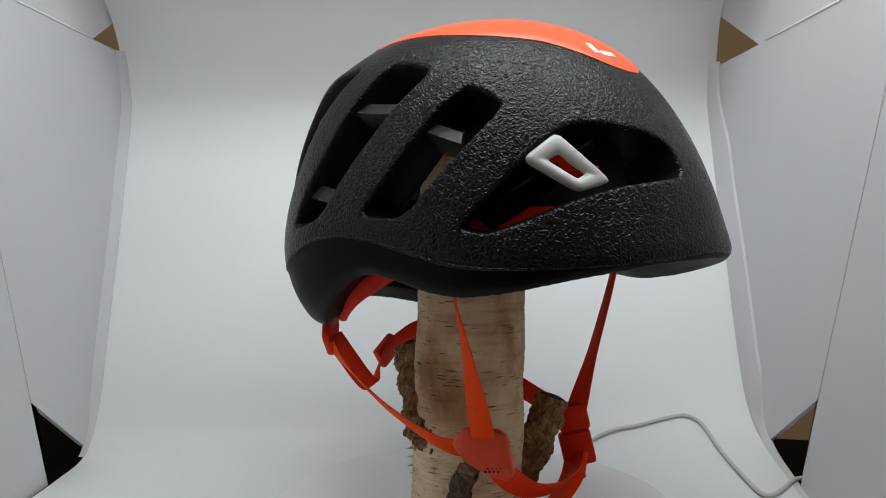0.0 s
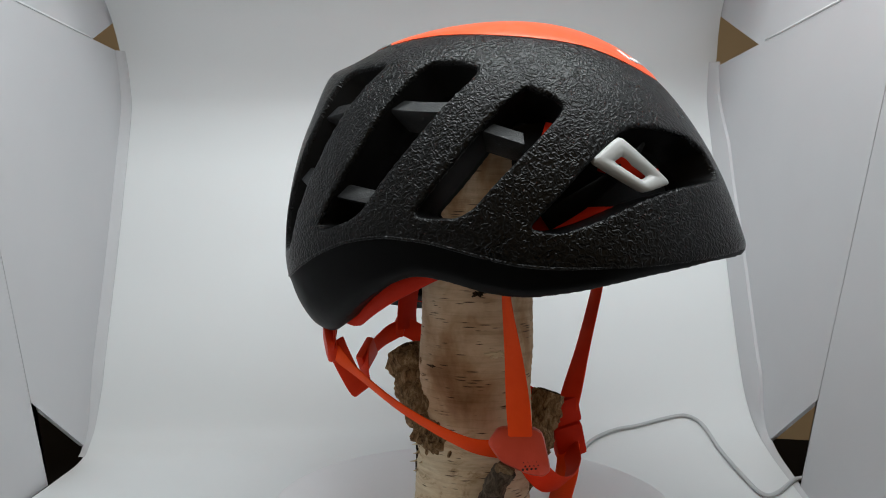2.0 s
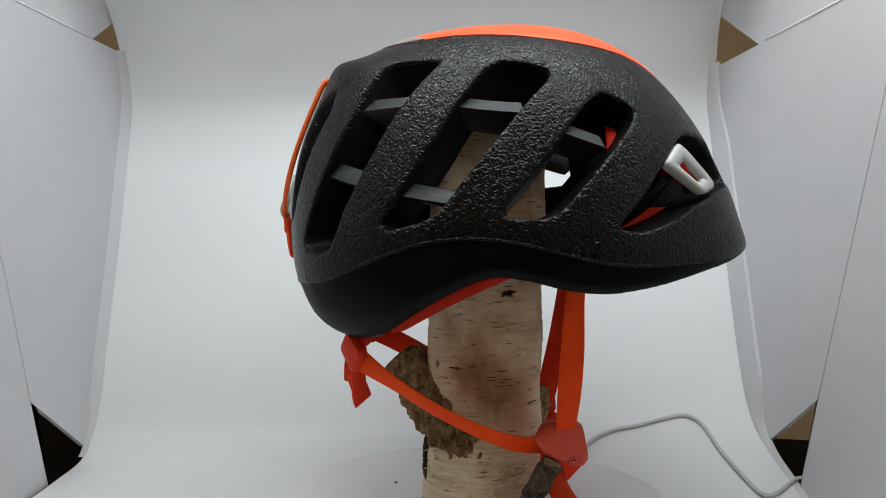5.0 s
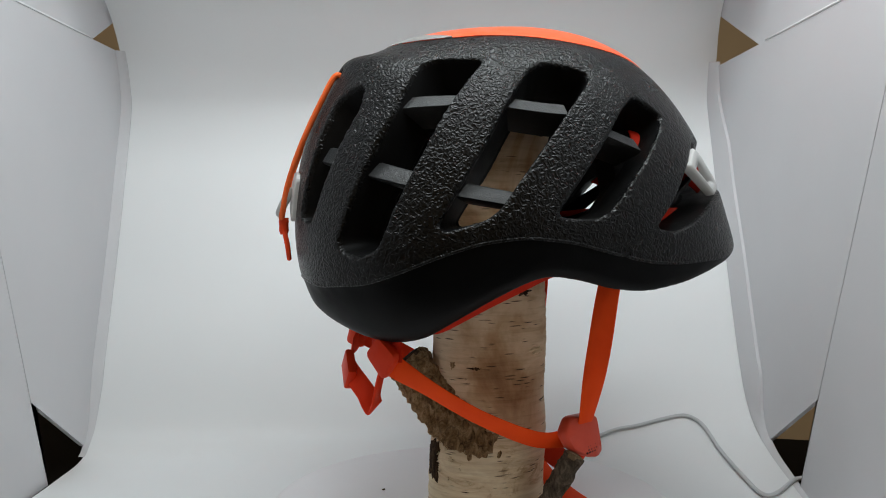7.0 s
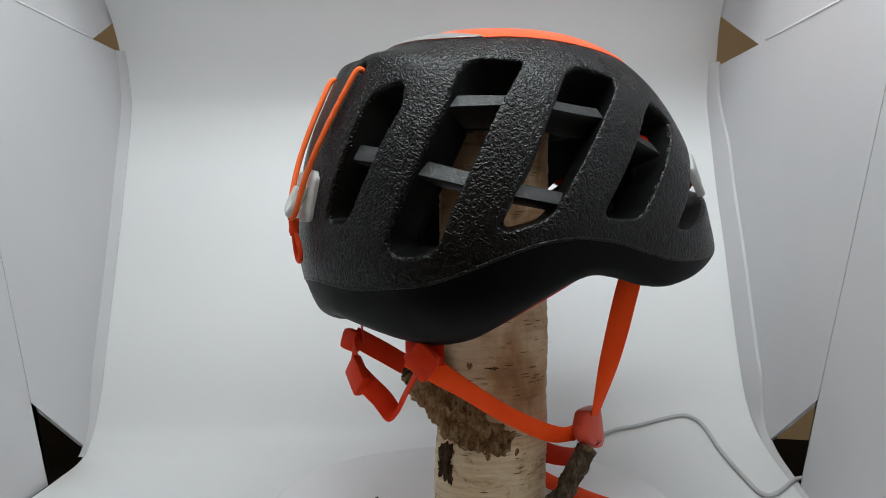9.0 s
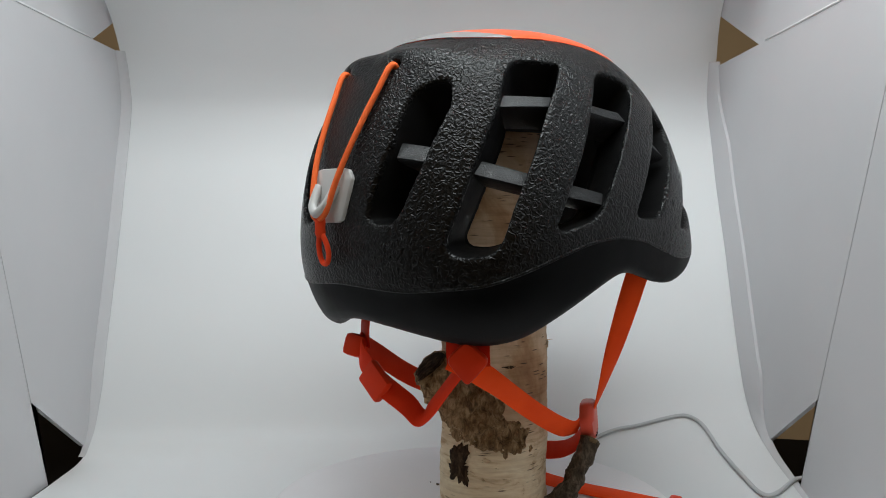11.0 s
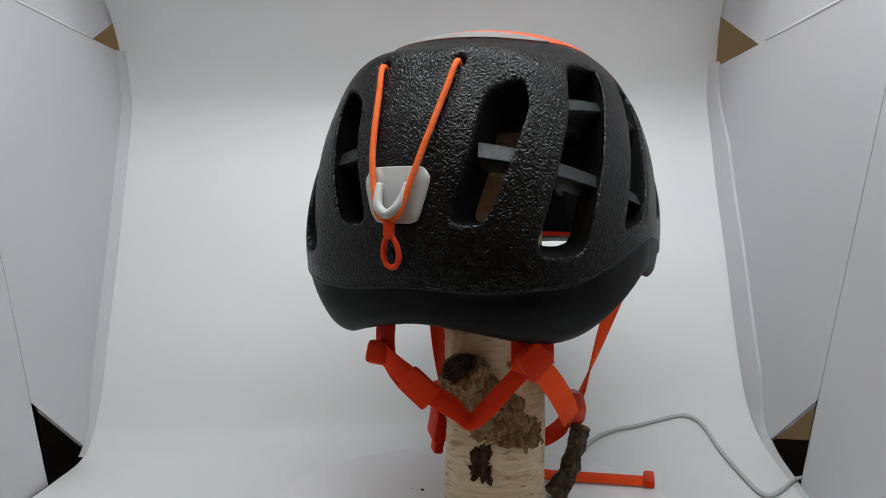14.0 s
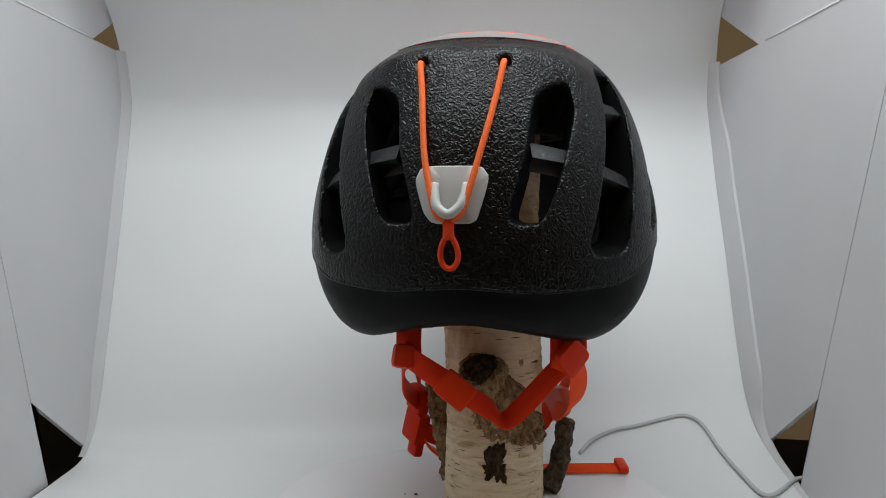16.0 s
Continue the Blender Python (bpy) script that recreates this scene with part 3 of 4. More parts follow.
def shell(root):
    na, nr = 216, 64
    az = np.linspace(-180, 180, na, endpoint=False)
    lo = rim_el(az)
    outer, inner = [], []
    for i in range(nr):
        s = i / nr
        el = lo + (90 - lo) * s
        r = hull(az, el)
        z = r * np.sin(np.radians(el))
        under = np.clip((groove_z(az) - z) / 0.004, 0, 1)
        r = r - 0.0009 * under * under * (3 - 2 * under)
        lip = np.clip(1 - (z - rim_z(az)) / 0.008, 0, 1)
        r = r - 0.0034 * lip ** 2.0
        cap = np.clip((el - cap_el(az) - 0.7) / 1.2, 0, 1)
        r = r - 0.0026 * cap
        ri = hull(az, el) - WALL + 0.004 * lip
        a, e = np.radians(az), np.radians(el)
        outer.append([(x, y, zz) for x, y, zz in zip(r * np.cos(e) * np.cos(a), r * np.cos(e) * np.sin(a), r * np.sin(e))])
        ei = np.radians(el + 0.8 * lip)
        inner.append([(x, y, zz) for x, y, zz in zip(ri * np.cos(ei) * np.cos(a), ri * np.cos(ei) * np.sin(a), ri * np.sin(ei))])
    bm = bmesh.new()
    rows = loft(bm, inner[::-1] + outer, caps=False)
    for ring, zc in ((rows[0], 0.125 - WALL), (rows[-1], 0.1225)):
        top = bm.verts.new((0, 0, zc))
        for i in range(na):
            bm.faces.new((ring[i], ring[(i + 1) % na], top))
    body = part("shell", bm, M_FOAM, root)

    cut = bmesh.new()
    for side in (1, -1):
        for poly, drift in zip(VENTS, (1, 0.5, 0.1, 0.2, 0)):
            if side < 0 and poly is VENTS[-1]:
                poly = [(-36 + 0.66 * (a + 36), 12 + 0.66 * (e - 12)) for a, e in poly]
            ring = chaikin([(a * side, e) for a, e in poly], 2)
            mid = (max(e for a, e in ring) + min(e for a, e in ring)) / 2
            half = mid - min(e for a, e in ring)
            rows = []
            ahead = side * drift * 24
            for s in (0.66, 0.75, 0.9, 1.0, 1.16):
                deep = max(0.0, 1 - s)
                # inwards the vents drift ahead, and their sills rise
                rows.append([on_hull(a + ahead * deep, e + 0.3 * deep * half * max(0.0, (mid - e) / half) ** 1.5, 0, s) for a, e in ring])
            loft(cut, rows)
    for azh in (167.0, -169.0):
        loft(cut, [[on_hull(azh + 1.3 * math.cos(b) / 0.73, 40.6 + 1.3 * math.sin(b), 0, s) for b in np.linspace(0, 2 * math.pi, 14, endpoint=False)] for s in (0.92, 1.1)])
    loft(cut, [[on_hull(-74 + 0.7 * math.cos(b), -0.4 + 0.7 * math.sin(b), 0, s) for b in np.linspace(0, 2 * math.pi, 10, endpoint=False)] for s in (0.93, 1.1)])
    knife = part("knife", cut, M_CAVITY)
    mod = body.modifiers.new("vents", "BOOLEAN")
    mod.operation, mod.object, mod.solver = "DIFFERENCE", knife, "EXACT"
    mod.use_self = True
    mod = body.modifiers.new("skin", "REMESH")
    mod.mode, mod.voxel_size = "VOXEL", 0.00105
    mod = body.modifiers.new("soft", "SMOOTH")
    mod.factor, mod.iterations = 0.5, 12
    bpy.context.view_layer.update()
    me = bpy.data.meshes.new_from_object(body.evaluated_get(bpy.context.evaluated_depsgraph_get()))
    body.modifiers.clear()
    old = body.data
    body.data = me
    me.name = "helmet_shell"
    bpy.data.meshes.remove(old)
    bpy.data.objects.remove(knife)
    me.materials.clear()
    for m in (M_FOAM, M_BAND, M_CAVITY, M_WALL):
        me.materials.append(m)
    n = len(me.polygons)
    co = np.empty(n * 3, dtype=np.float32)
    me.polygons.foreach_get("center", co)
    co = co.reshape(-1, 3)
    rr = np.linalg.norm(co, axis=1)
    pa, pe = np.degrees(np.arctan2(co[:, 1], co[:, 0])), np.degrees(np.arcsin(co[:, 2] / rr))
    depth = hull(pa, pe) - rr
    idx = np.where(co[:, 2] < groove_z(pa) - 0.001, 1, 0)
    idx = np.where((depth > 0.0028) & (co[:, 2] > rim_z(pa) + 0.006) & (pe < cap_el(pa) - 3), 3, idx)
    idx = np.where((depth > 0.0225) & (co[:, 2] > rim_z(pa) + 0.008), 2, idx)
    me.polygons.foreach_set("material_index", idx.astype(np.int32))
    me.polygons.foreach_set("use_smooth", np.ones(n, dtype=bool))
    return body


def patch(bm, ring_fn, lo_out, hi_out, na, nr, az0=-180, az1=180, closed=True):
    """A thin curved plate on the hull between two elevations, with a thickness."""
    azs = np.linspace(az0, az1, na, endpoint=not closed)
    up, dn = [], []
    for i in range(nr + 1):
        s = i / nr
        edge = min(1.0, min(s, 1.0) * nr / 1.5) if closed else min(1.0, min(s, 1 - s) * nr / 1.5)
        up.append([on_hull(a, ring_fn(a, s), hi_out - (1 - edge) ** 2 * 0.0006) for a in azs])
        dn.append([on_hull(a, ring_fn(a, s), lo_out) for a in azs])
    return up, dn


def cap(root):
    bm = bmesh.new()
    up, dn = patch(bm, lambda a, s: float(cap_el(a)) + (89.6 - float(cap_el(a))) * s, -0.0035, 0.0007, 150, 26)
    loft(bm, dn[::-1] + up)
    top = part("top_shell", bm, M_CAP, root, "smooth orange plastic top shell", sharp=55)
    bm = bmesh.new()

    def band(a, s):
        aa = abs((a + 180) % 360 - 180)
        w = 7.0 * min(1, max(0.02, (aa - 132) / 24)) ** 0.8
        return float(cap_el(a)) - 0.1 + w * s
    up, dn = patch(bm, band, -0.002, 0.0010, 60, 6, 132, 228, closed=False)
    loft(bm, [u + d[::-1] for u, d in zip(up, dn)])
    part("rear_band", bm, M_CAPGREY, top, "silver grey rear edge of the top shell", sharp=55)
    # maker's mark as plain bars
    for a0, a1, e0, e1 in ((-12.0, -9.6, 47.0, 51.4), (-8.6, -2.0, 46.4, 48.4)):
        b2 = bmesh.new()
        rings = [[on_hull(a, e, o) for a, o in ((a0, 0.0004), (a0, 0.00105), ((a0 + a1) / 2, 0.00108), (a1, 0.00105), (a1, 0.0004))] for e in np.linspace(e0, e1, 5)]
        loft(b2, rings)
        part("printed_mark", b2, M_WHITE, top, "plain white printed mark")


def groove_bead(root):
    """The fine moulded line between the grained upper part and the smooth lower band."""
    bm = bmesh.new()
    pts = []
    for a in np.linspace(24, 336, 221):
        z = float(groove_z(a)) - 0.0008
        el = 0.0
        for _ in range(12):
            el = math.degrees(math.asin(z / float(hull(a, el))))
        pts.append(on_hull(a, el, -0.0007))
    n = len(pts)
    tube(bm, pts, [0.0010 * min(1, 0.15 + min(i, n - 1 - i) / 26) for i in range(n)], 8)
    part("moulded_line", bm, M_FOAM, root, "fine moulded line above the smooth band")


def crossbars(root):
    bars = [(-138, 34.4, -120, 37.3), (-106, 38.4, -88, 37.8), (-72, 31.9, -61, 27.5), (-161, 20, -152, 19), (-142, 16.5, -130.5, 14.3), (-117, 12.2, -106, 10.8)]
    for side in (1, -1):
        for a0, e0, a1, e1 in bars:
            bm = bmesh.new()
            rings = []
            da, de = (a1 - a0), (e1 - e0)
            for i in range(9):
                s = -0.22 + 1.44 * i / 8
                a, e = (a0 + da * s) * side, e0 + de * s
                rings.append([on_hull(a, e + h, -d) for h, d in ((2.2, 0.022), (2.4, 0.0085), (2.0, 0.0070), (-2.0, 0.0040), (-2.5, 0.0055), (-2.3, 0.022))])
            loft(bm, rings)
            part("crossbar", bm, M_BAR, root, "recessed black foam crossbar", sharp=50)


def lamp_clip(root, side):
    bm = bmesh.new()

    def corners(poly):
        out = []
        for i, q in enumerate(poly):
            for other in (poly[i - 1], poly[(i + 1) % 4]):
                out.append((side * (q[0] + (other[0] - q[0]) * 0.09), q[1] + (other[1] - q[1]) * 0.09))
        return chaikin(out, 2)
    outer = corners([(-34.2, 24.0), (-42.5, 18.4), (-30.6, 9.9), (-23.6, 11.8)])
    slot = corners([(-34.2, 19.0), (-37.0, 17.5), (-30.8, 12.7), (-28.4, 14.0)])
    crest = [((a * 0.75 + c * 0.25), (e * 0.75 + f * 0.25)) for (a, e), (c, f) in zip(outer, slot)]
    inset = [((a * 0.3 + c * 0.7), (e * 0.3 + f * 0.7)) for (a, e), (c, f) in zip(outer, slot)]
    n = len(outer)
    lay = []
    for ring, d in ((slot, -0.0035), (slot, -0.0006), (inset, 0.0005), (crest, 0.0012), (outer, -0.0002), (outer, -0.0040)):
        lay.append([bm.verts.new(on_hull(a, e, d)) for a, e in ring])
    lay.append(lay[0])
    for a, b in zip(lay, lay[1:]):
        for i in range(n):
            bm.faces.new((a[i], a[(i + 1) % n], b[(i + 1) % n], b[i]))
    part("lamp_clip", bm, M_GREY, root, "pale grey slotted headlamp clip", sharp=80)
    b3 = bmesh.new()
    ribbon(b3, [(*on_hull(a * side, e, -0.0065), 0.4, -0.3 * side, 0.85) for a, e in ((-25.5, 13.5), (-31.5, 16.0), (-38.0, 19.0))], 0.012, 0.0014)
    part("clip_webbing", b3, M_RED, root, "red webbing behind the clip")
    # black webbing tongue that holds the clip from below
    b2 = bmesh.new()
    k = [(*on_hull(a * side, e, o), 0.5, -0.4 * side, 0.75) for a, e, o in ((-22, 22, -0.016), (-31, 17, -0.0125), (-40, 11.5, -0.0125), (-52, 4, -0.017))]
    ribbon(b2, k, 0.016, 0.002)
    part("clip_tongue", b2, M_CAVITY, root, "black tongue behind the clip")


def rear_hook(root):
    bm = bmesh.new()
    poly = chaikin([(173, 15.2), (185, 15.2), (186.6, 13), (186, 10), (184, 3.4), (182.3, 2.6), (174, 2.6), (172, 5), (169.8, 12), (171, 14.6)], 2)
    n = len(poly)
    mid = (sum(q[0] for q in poly) / n, sum(q[1] for q in poly) / n)
    rows = []
    for sc, d in ((1.0, -0.003), (1.0, 0.0016), (0.95, 0.0025), (0.5, 0.0031), (0.15, 0.0033)):
        rows.append([on_hull(mid[0] + (a - mid[0]) * sc, mid[1] + (e - mid[1]) * sc, d) for a, e in poly])
    loft(bm, rows)
    plate = part("rear_plate", bm, M_GREY, root, "pale grey plate with a cord hook", sharp=50)
    b2 = bmesh.new()
    path = [on_hull(a, e, d) for a, e, d in ((174.6, 11.0, 0.003), (175.0, 8.5, 0.0055), (175.9, 5.9, 0.008), (178.2, 4.4, 0.009), (180.4, 5.9, 0.008), (181.5, 8.5, 0.0055), (181.9, 11.0, 0.003))]
    path = [q[:3] for q in spline([tuple(q) for q in path], 6)]
    tube(b2, path, 0.0026, 10)
    part("hook", b2, M_GREY, plate, "pale grey hook")
    b3 = bmesh.new()
    left = [(166.7, 40.5, -0.006), (167.0, 39.6, 0.0015), (169.2, 32.5, 0.0022), (170.8, 24.3, 0.0024), (172.2, 16.7, 0.0040), (174.0, 9.5, 0.0060), (175.6, 4.6, 0.0075), (177.6, 3.2, 0.0080)]
    right = [(190.8, 40.5, -0.006), (190.5, 39.6, 0.0015), (188.8, 33.2, 0.0022), (186.6, 25.1, 0.0024), (184.6, 17.7, 0.0040), (182.8, 11.0, 0.0060), (181.0, 5.0, 0.0075), (178.8, 3.2, 0.0080)]
    for line in (left, right):
        b3 = bmesh.new()
        tube(b3, [Vector(q) for q in spline([tuple(on_hull(*k)) for k in line], 8)], 0.0017, 10)
        part("cord", b3, M_CORD, root, "thin round orange elastic cord")
    b4 = bmesh.new()
    loop = [(177.9, 3.6, 0.0078), (177.9, 0.6, 0.0066), (176.6, -2.2, 0.0055), (176.3, -4.6, 0.005), (177.0, -6.4, 0.005), (178.2, -7.0, 0.005), (179.4, -6.4, 0.005), (180.1, -4.6, 0.005), (179.8, -2.2, 0.0055), (178.6, 0.6, 0.0066), (178.6, 3.6, 0.0078)]
    tube(b4, [Vector(q) for q in spline([tuple(on_hull(*k)) for k in loop], 6)], 0.0015, 10)
    part("cord_loop", b4, M_LOOP, root, "small orange pull loop")
    b5 = bmesh.new()
    tube(b5, [on_hull(178.2, e, 0.0066) for e in (3.4, 2.4, 1.4, 0.2, -0.8)], [0.0029, 0.0030, 0.0028, 0.0030, 0.0022], 12)
    part("loop_sleeve", b5, M_LOOP, root, "ribbed orange sleeve of the pull loop")


def harness(root):
    # headband inside the rim, red
    bm = bmesh.new()
    rings = []
    hz = soft_curve([0, 40, 70, 90, 110, 130, 150, 180], [0.005, 0.004, -0.004, -0.014, -0.028, -0.045, -0.042, -0.026])
    for a in np.linspace(-180, 180, 120, endpoint=False):
        z = float(hz(a))
        el = math.degrees(math.asin(max(-0.6, min(0.6, z / 0.115))))
        r = float(hull(a, el)) * math.cos(radians(el)) - 0.0245
        h = 0.011
        ca, sa = math.cos(radians(a)), math.sin(radians(a))
        rings.append([Vector(((r + o) * ca, (r + o) * sa, z + dz)) for o, dz in ((0, -h), (0.0018, -h), (0.0022, 0), (0.0018, h), (0, h))])
    rings.append(rings[0])
    loft(bm, rings, caps=False)
    bmesh.ops.remove_doubles(bm, verts=bm.verts, dist=1e-6)
    part("headband", bm, M_RED, root, "red plastic headband inside the shell")
    # black pads added behind the front vents, to keep them dark inside
    for s in (1, -1):
        b1 = bmesh.new()
        rings = []
        for a in np.linspace(10, 60 if s < 0 else 26, 16):
            rings.append([on_hull(a * s, e, -d) for e, d in ((4, 0.026), (3.5, 0.029), (6, 0.033), (22, 0.034), (36, 0.033), (38, 0.029), (36, 0.0215), (22, 0.0215))])
        loft(b1, rings)
        part("blocking_pad", b1, M_CAVITY, root, "black pad added inside the shell to darken the vents", sharp=60)
    # two more added pads on the left that block the view through the shell
    b1 = bmesh.new()
    loft(b1, [[on_hull(a, e, -d) for e, d in ((-8, 0.024), (-8.5, 0.028), (-6, 0.031), (4, 0.031), (11, 0.030), (11.5, 0.027), (9, 0.0215), (0, 0.0215))] for a in np.linspace(122, 168, 14)])
    part("blocking_pad", b1, M_CAVITY, root, "black pad added inside the shell to darken the vents", sharp=60)
    b1 = bmesh.new()
    loft(b1, [[on_hull(a, e, -d) for e, d in ((1, 0.024), (0.5, 0.028), (3, 0.031), (12, 0.031), (20, 0.030), (20.5, 0.027), (18, 0.0215), (8, 0.0215))] for a in np.linspace(52, 82, 10)])
    part("blocking_pad", b1, M_CAVITY, root, "black pad added inside the shell to darken the vents", sharp=60)
    # unseen crown pad, added to rest on the stump and shade its top
    b0 = bmesh.new()
    rings = []
    for r, z in ((0.040, 0.0695), (0.041, 0.060), (0.050, 0.060), (0.054, 0.066), (0.052, 0.080), (0.044, 0.099)):
        rings.append([(-0.009 + r * math.cos(a), r * math.sin(a), z) for a in np.linspace(0, 2 * math.pi, 40, endpoint=False)])
    loft(b0, rings)
    part("crown_shade_pad", b0, M_CAVITY, root, "added black crown pad that shades the stump's top")

    def strap(name, knots, width=0.0135, thick=0.0014, material=M_STRAP, label=""):
        b = bmesh.new()
        ribbon(b, knots, width, thick)
        return part(name, b, material, root, label, sharp=60)

    # red cradle straps under the crown
    for x in (0.060,):
        strap("cradle_strap", [(x, -0.082, 0.022, 1, 0, 0), (x, -0.066, 0.056, 1, 0, 0), (x, -0.034, 0.083, 1, 0, 0), (x, 0.0, 0.091, 1, 0, 0), (x, 0.034, 0.083, 1, 0, 0), (x, 0.066, 0.056, 1, 0, 0), (x, 0.082, 0.022, 1, 0, 0)], 0.009, material=M_RED, label="red cradle strap inside the shell")
    strap("front_strap", [(0.044, -0.083, -0.005, 0.7, -0.6, 0), (0.0395, -0.077, -0.029, 0.62, -0.78, 0), (0.039, -0.064, -0.068, 0.93, -0.37, 0), (0.0375, -0.051, -0.108, 0.88, 0.45, 0), (0.036, -0.047, -0.116, 0.85, 0.5, 0)], label="flat orange webbing strap")
    strap("front_strap", [(0.050, 0.072, -0.010, 0.68, -0.74, 0), (0.046, 0.066, -0.040, 0.74, -0.66, 0), (0.039, 0.058, -0.080, 0.86, -0.5, 0), (0.032, 0.052, -0.115, 0.9, 0.2, 0), (0.030, 0.052, -0.124, 0.8, 0.5, 0)], material=M_STRAPSHADE, label="flat webbing strap with shade in its red")
    strap("rear_strap", [(-0.089, -0.047, -0.067, 0.2, 0.0, 1), (-0.081, -0.0575, -0.073, 0.3, -0.3, 1), (-0.062, -0.0605, -0.0855, 0.35, -0.72, 0.62), (-0.031, -0.0590, -0.1045, 0.35, -0.75, 0.6), (0.005, -0.0515, -0.1210, 0.3, -0.6, 0.75), (0.028, -0.044, -0.1235, 0.2, -0.3, 1)], label="flat orange webbing strap")
    strap("rear_strap", [(-0.088, 0.035, -0.068, 0.2, 0.3, 1), (-0.070, 0.042, -0.078, 0.3, 0.1, 1), (-0.030, 0.050, -0.100, 0.4, 0.1, 1), (0.024, 0.052, -0.121, 0.3, 0, 1)], material=M_STRAPSHADE, label="flat webbing strap with shade in its red")
    strap("nape_strap", [(-0.083, -0.056, -0.068, 0.6, 0.3, 0.7), (-0.085, -0.044, -0.081, 0.5, 0.3, 0.8), (-0.086, -0.028, -0.099, 0.5, 0.4, 0.8), (-0.086, -0.019, -0.1055, 0.7, 0.3, 0.6), (-0.090, -0.011, -0.098, 0.3, 0.3, 0.9), (-0.097, 0.004, -0.087, 0.2, 0.3, 0.9), (-0.095, 0.022, -0.077, 0.2, 0.2, 1), (-0.089, 0.034, -0.071, 0.2, 0.2, 1)], 0.0125, material=M_STRAPSHADE, label="flat orange nape strap in a slack V, shade in its colour")
    for s, y, wx, wy in ((-1, -0.055, 0.56, -0.83), (1, 0.036, 0.37, 0.93)):
        strap("hanger_strap", [(-0.083, y, -0.071, wx, wy, 0), (-0.0835, y, -0.058, wx, wy, 0), (-0.080, y * 0.98, -0.035, wx, wy, 0)], 0.024 if s < 0 else 0.017, material=M_RED, label="red webbing hanger under the nape")
    strap("chin_strap", [(0.0375, -0.040, -0.127, 0.6, 0.5, 0.6), (0.042, -0.033, -0.138, 0.6, 0.5, 0.6), (0.045, -0.016, -0.149, 0.7, 0.2, 0.7), (0.045, 0.010, -0.154, 0.7, -0.1, 0.7), (0.041, 0.035, -0.152, 0.7, -0.2, 0.6), (0.034, 0.051, -0.145, 0.7, -0.3, 0.4)], 0.0145, material=M_STRAPSHADE, label="flat chin strap with shade in its red")
    strap("strap_tail", [(0.032, 0.053, -0.142, 0.8, 0.4, 0.1), (0.034, 0.044, -0.158, 0.85, 0.4, 0.1), (0.038, 0.018, -0.1690, 0.93, 0.35, 0.2), (0.046, -0.020, -0.1730, 0.95, 0.3, 0.16), (0.054, -0.055, -0.1732, 0.95, 0.3, 0.16), (0.0615, -0.089, -0.1732, 0.95, 0.3, 0.16)], 0.0150, label="loose strap tail lying on the turntable")
    b = bmesh.new()
    rounded_box(b, pose(0.0622, -0.0915, -0.1718, 0, -9, 13), 0.0175, 0.0075, 0.0055, 0.0018)
    part("strap_tip", b, M_CLIP, root, "coral plastic strap end", sharp=50)

    def shield(center, normal, upv, outline, thick, material, name, label):
        """A rounded plate with a domed face."""
        c, n = Vector(center), Vector(normal).normalized()
        u = (Vector(upv) - n * Vector(upv).dot(n)).normalized()
        w = u.cross(n)
        poly = chaikin(outline, 2)
        b = bmesh.new()
        rings = [[c + w * x * s + u * y * s + n * d for x, y in poly] for s, d in ((0.94, -thick / 2), (1, -thick / 4), (1, thick / 4), (0.93, thick / 2), (0.6, thick * 0.62), (0.2, thick * 0.66))]
        loft(b, rings)
        return part(name, b, material, root, label, sharp=50), (c, n, u, w)

    adj, (c, n, u, w) = shield((0.0365, -0.0445, -0.1205), (0.52, -0.84, 0.05), (0.05, 0.05, 1),
                               [(-0.020, 0.001), (-0.014, 0.011), (0.006, 0.0115), (0.011, 0.009), (0.017, -0.012), (0.013, -0.016), (0.004, -0.015), (-0.012, -0.009)], 0.008, M_ADJ, "strap_adjuster", "coral plastic side adjuster where straps meet")
    for i in range(4):
        for j in range(3):
            b = bmesh.new()
            q = c + w * (0.0004 + 0.0024 * i + 0.0012 * (j % 2)) + u * (-0.0078 - 0.0020 * j + 0.0003 * i) + n * 0.0044
            bmesh.ops.create_icosphere(b, subdivisions=1, radius=0.0008, matrix=Matrix.Translation(q))
            part("vent_dot", b, M_HOLE, adj)
    # left adjuster and snap buckle
    for q, rz, sx, sy, sz in (((0.029, 0.0520, -0.121), 40, 0.020, 0.009, 0.018), ((0.031, 0.0545, -0.141), 40, 0.021, 0.010, 0.023)):
        b = bmesh.new()
        rounded_box(b, pose(*q, 6, -14, rz), sx, sy, sz, 0.0028)
        part("buckle", b, M_RED, root, "coral plastic chin buckle half", sharp=50)
    b = bmesh.new()
    rounded_box(b, pose(0.030, 0.0545, -0.156, 6, -10, 40), 0.012, 0.007, 0.012, 0.002)
    part("buckle_prong", b, M_RED, root, sharp=50)
    # guides at the nape
    shield((-0.0855, -0.0565, -0.0685), (-0.75, -0.62, -0.15), (-0.1, -0.1, 1), [(-0.0115, 0.001), (-0.0015, 0.0115), (0.001, 0.0115), (0.0125, 0.0015), (0.0015, -0.0120), (-0.001, -0.0120)], 0.006, M_CLIP, "strap_guide", "coral plastic strap guide at the nape")
    b = bmesh.new()
    rounded_box(b, pose(-0.090, 0.0375, -0.0700, 10, 10, 25), 0.0085, 0.0135, 0.0140, 0.0035)
    part("strap_guide", b, M_CLIP, root, "coral plastic strap guide at the nape", sharp=50)
    b = bmesh.new()
    rounded_box(b, pose(-0.0985, 0.0065, -0.0865, 38, 5, 5), 0.006, 0.020, 0.016, 0.002)
    part("strap_slider", b, M_CLIP, root, "coral plastic length slider", sharp=50)


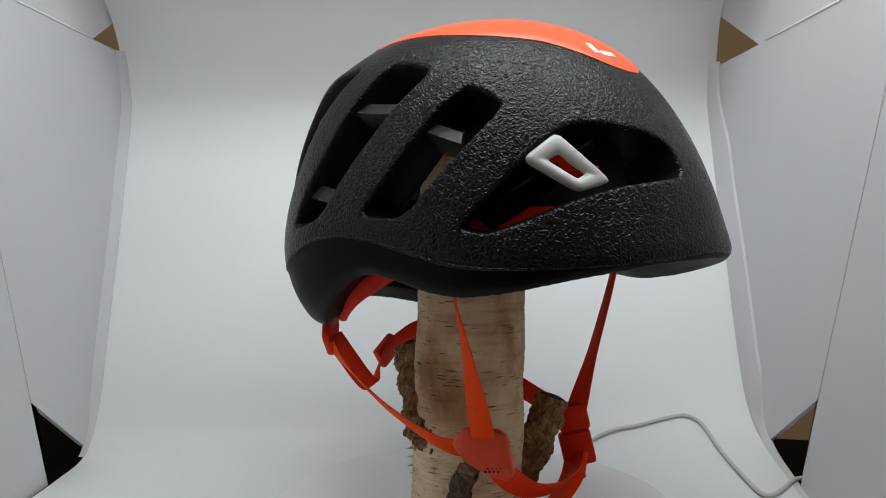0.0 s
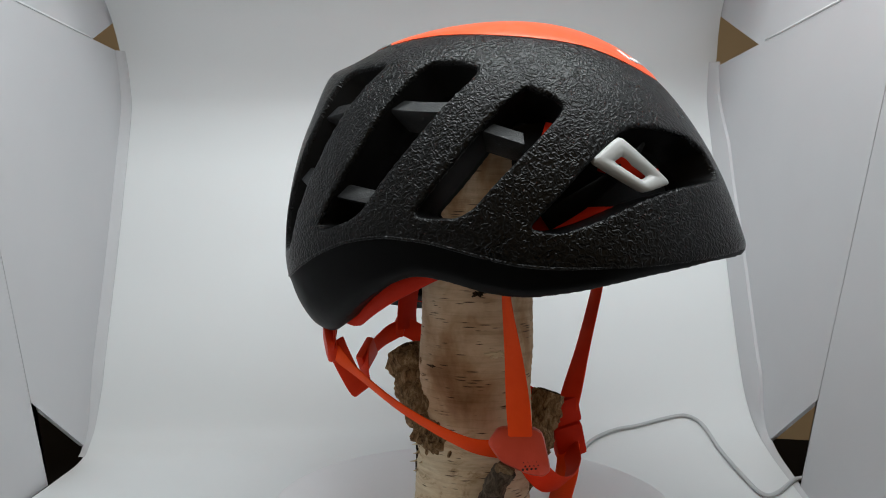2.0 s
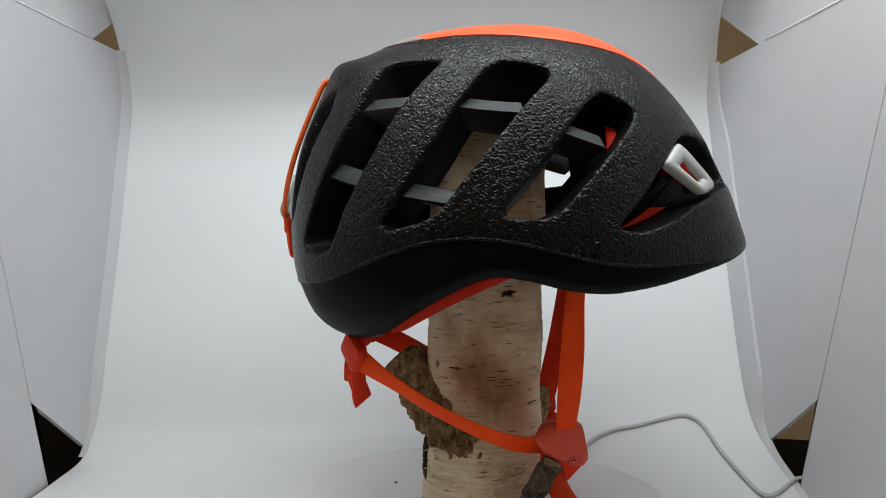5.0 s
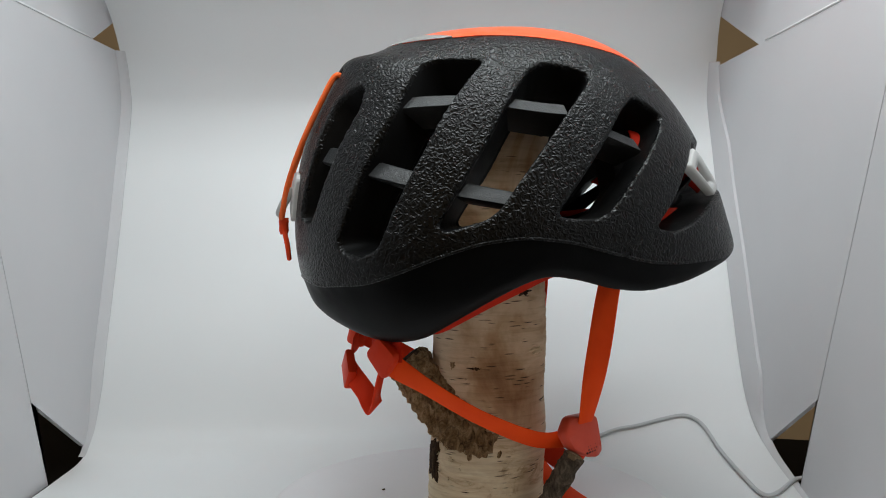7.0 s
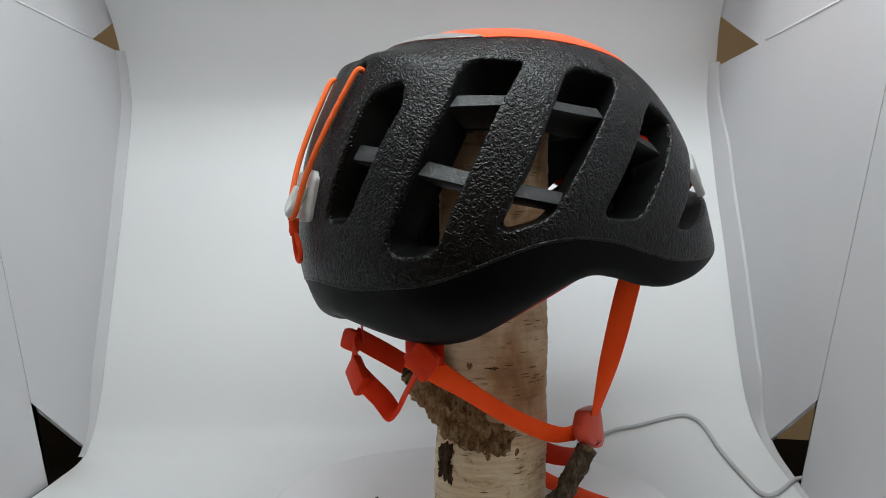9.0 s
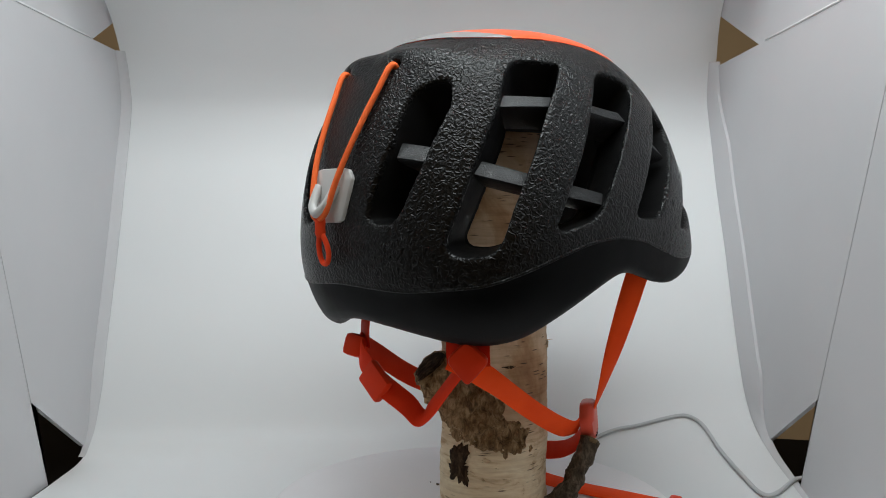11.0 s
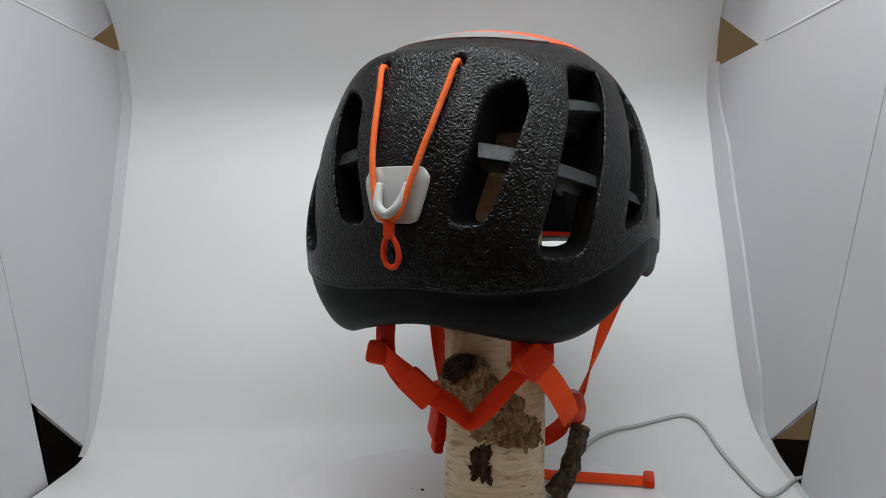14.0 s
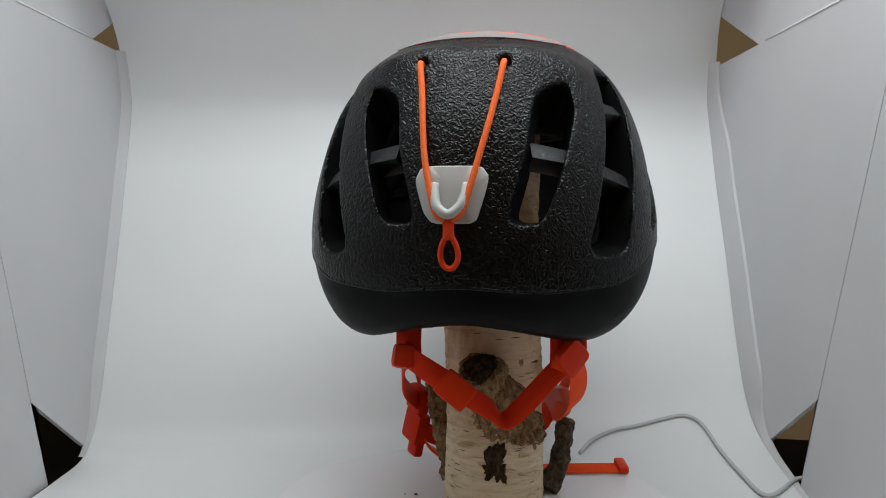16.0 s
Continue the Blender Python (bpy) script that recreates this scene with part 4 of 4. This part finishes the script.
def helmet():
    root = tagged(new("climbing_helmet"), "black vented climbing helmet with orange top shell and straps", "helmet")
    shell(root)
    cap(root)
    groove_bead(root)
    crossbars(root)
    for side in (1, -1):
        lamp_clip(root, side)
    rear_hook(root)
    harness(root)
    return root


def crumb(x, y, size, seed):
    """A crumb of bark on the turntable; its mesh lies off its origin, which is the turntable's axis."""
    bm = bmesh.new()
    bmesh.ops.create_icosphere(bm, subdivisions=2, radius=size, matrix=Matrix.Translation((x, y, size * 0.35)) @ Matrix.Diagonal((1.3, 0.9, 0.5, 1)))
    for v in bm.verts:
        v.co += Vector((noise.noise(v.co * 700 + Vector((seed, 0, 0))), noise.noise(v.co * 700 + Vector((0, seed, 0))), 0)) * size * 0.6
    return tagged(part("bark_crumb", bm, M_DARKBARK), "tiny dark crumb of bark lying on the turntable", "bark crumb", "bark crumbs on the turntable")


# plan of the cable, x and y
CABLE_PLAN = [(0.0942, 0.1504), (0.1073, 0.1637), (0.1266, 0.172), (0.1487, 0.1745), (0.1702, 0.1775), (0.1911, 0.178), (0.2032, 0.1692), (0.2075, 0.1477), (0.2108, 0.1269), (0.2151, 0.1006), (0.2187, 0.0819), (0.2244, 0.0769), (0.2339, 0.0819), (0.2455, 0.0916), (0.2549, 0.0967), (0.285, 0.10), (0.34, 0.09)]

room()
table()
tent()
backdrop()
cable()
DISC = turntable()
STUMP = stump()
HELMET = helmet()
CRUMBS = [crumb(0.029, 0.0255, 0.0013, 1.0), crumb(-0.018, 0.0600, 0.0010, 5.0), crumb(0.034, 0.031, 0.0006, 8.0)]


def motions():
    """The turntable turns steadily and carries the stump and the helmet."""
    times = [0.5 * i for i in range(33)]
    walk(DISC, [(t, pose(0, 0, 0.0015, 0, 0, turn(t))) for t in times])
    walk(STUMP, [(t, pose(0, 0, TOP, 0, 0, turn(t))) for t in times])
    for bit in CRUMBS:
        walk(bit, [(t, pose(0, 0, TOP, 0, 0, turn(t))) for t in times])
    rows = []
    for t in times:
        a = HEAD_ON + turn(t)
        p = Matrix.Rotation(radians(a), 3, "Z") @ SET
        rows.append((t, pose(p.x, p.y, HZ, 0, 0, a)))
    walk(HELMET, rows)


motions()
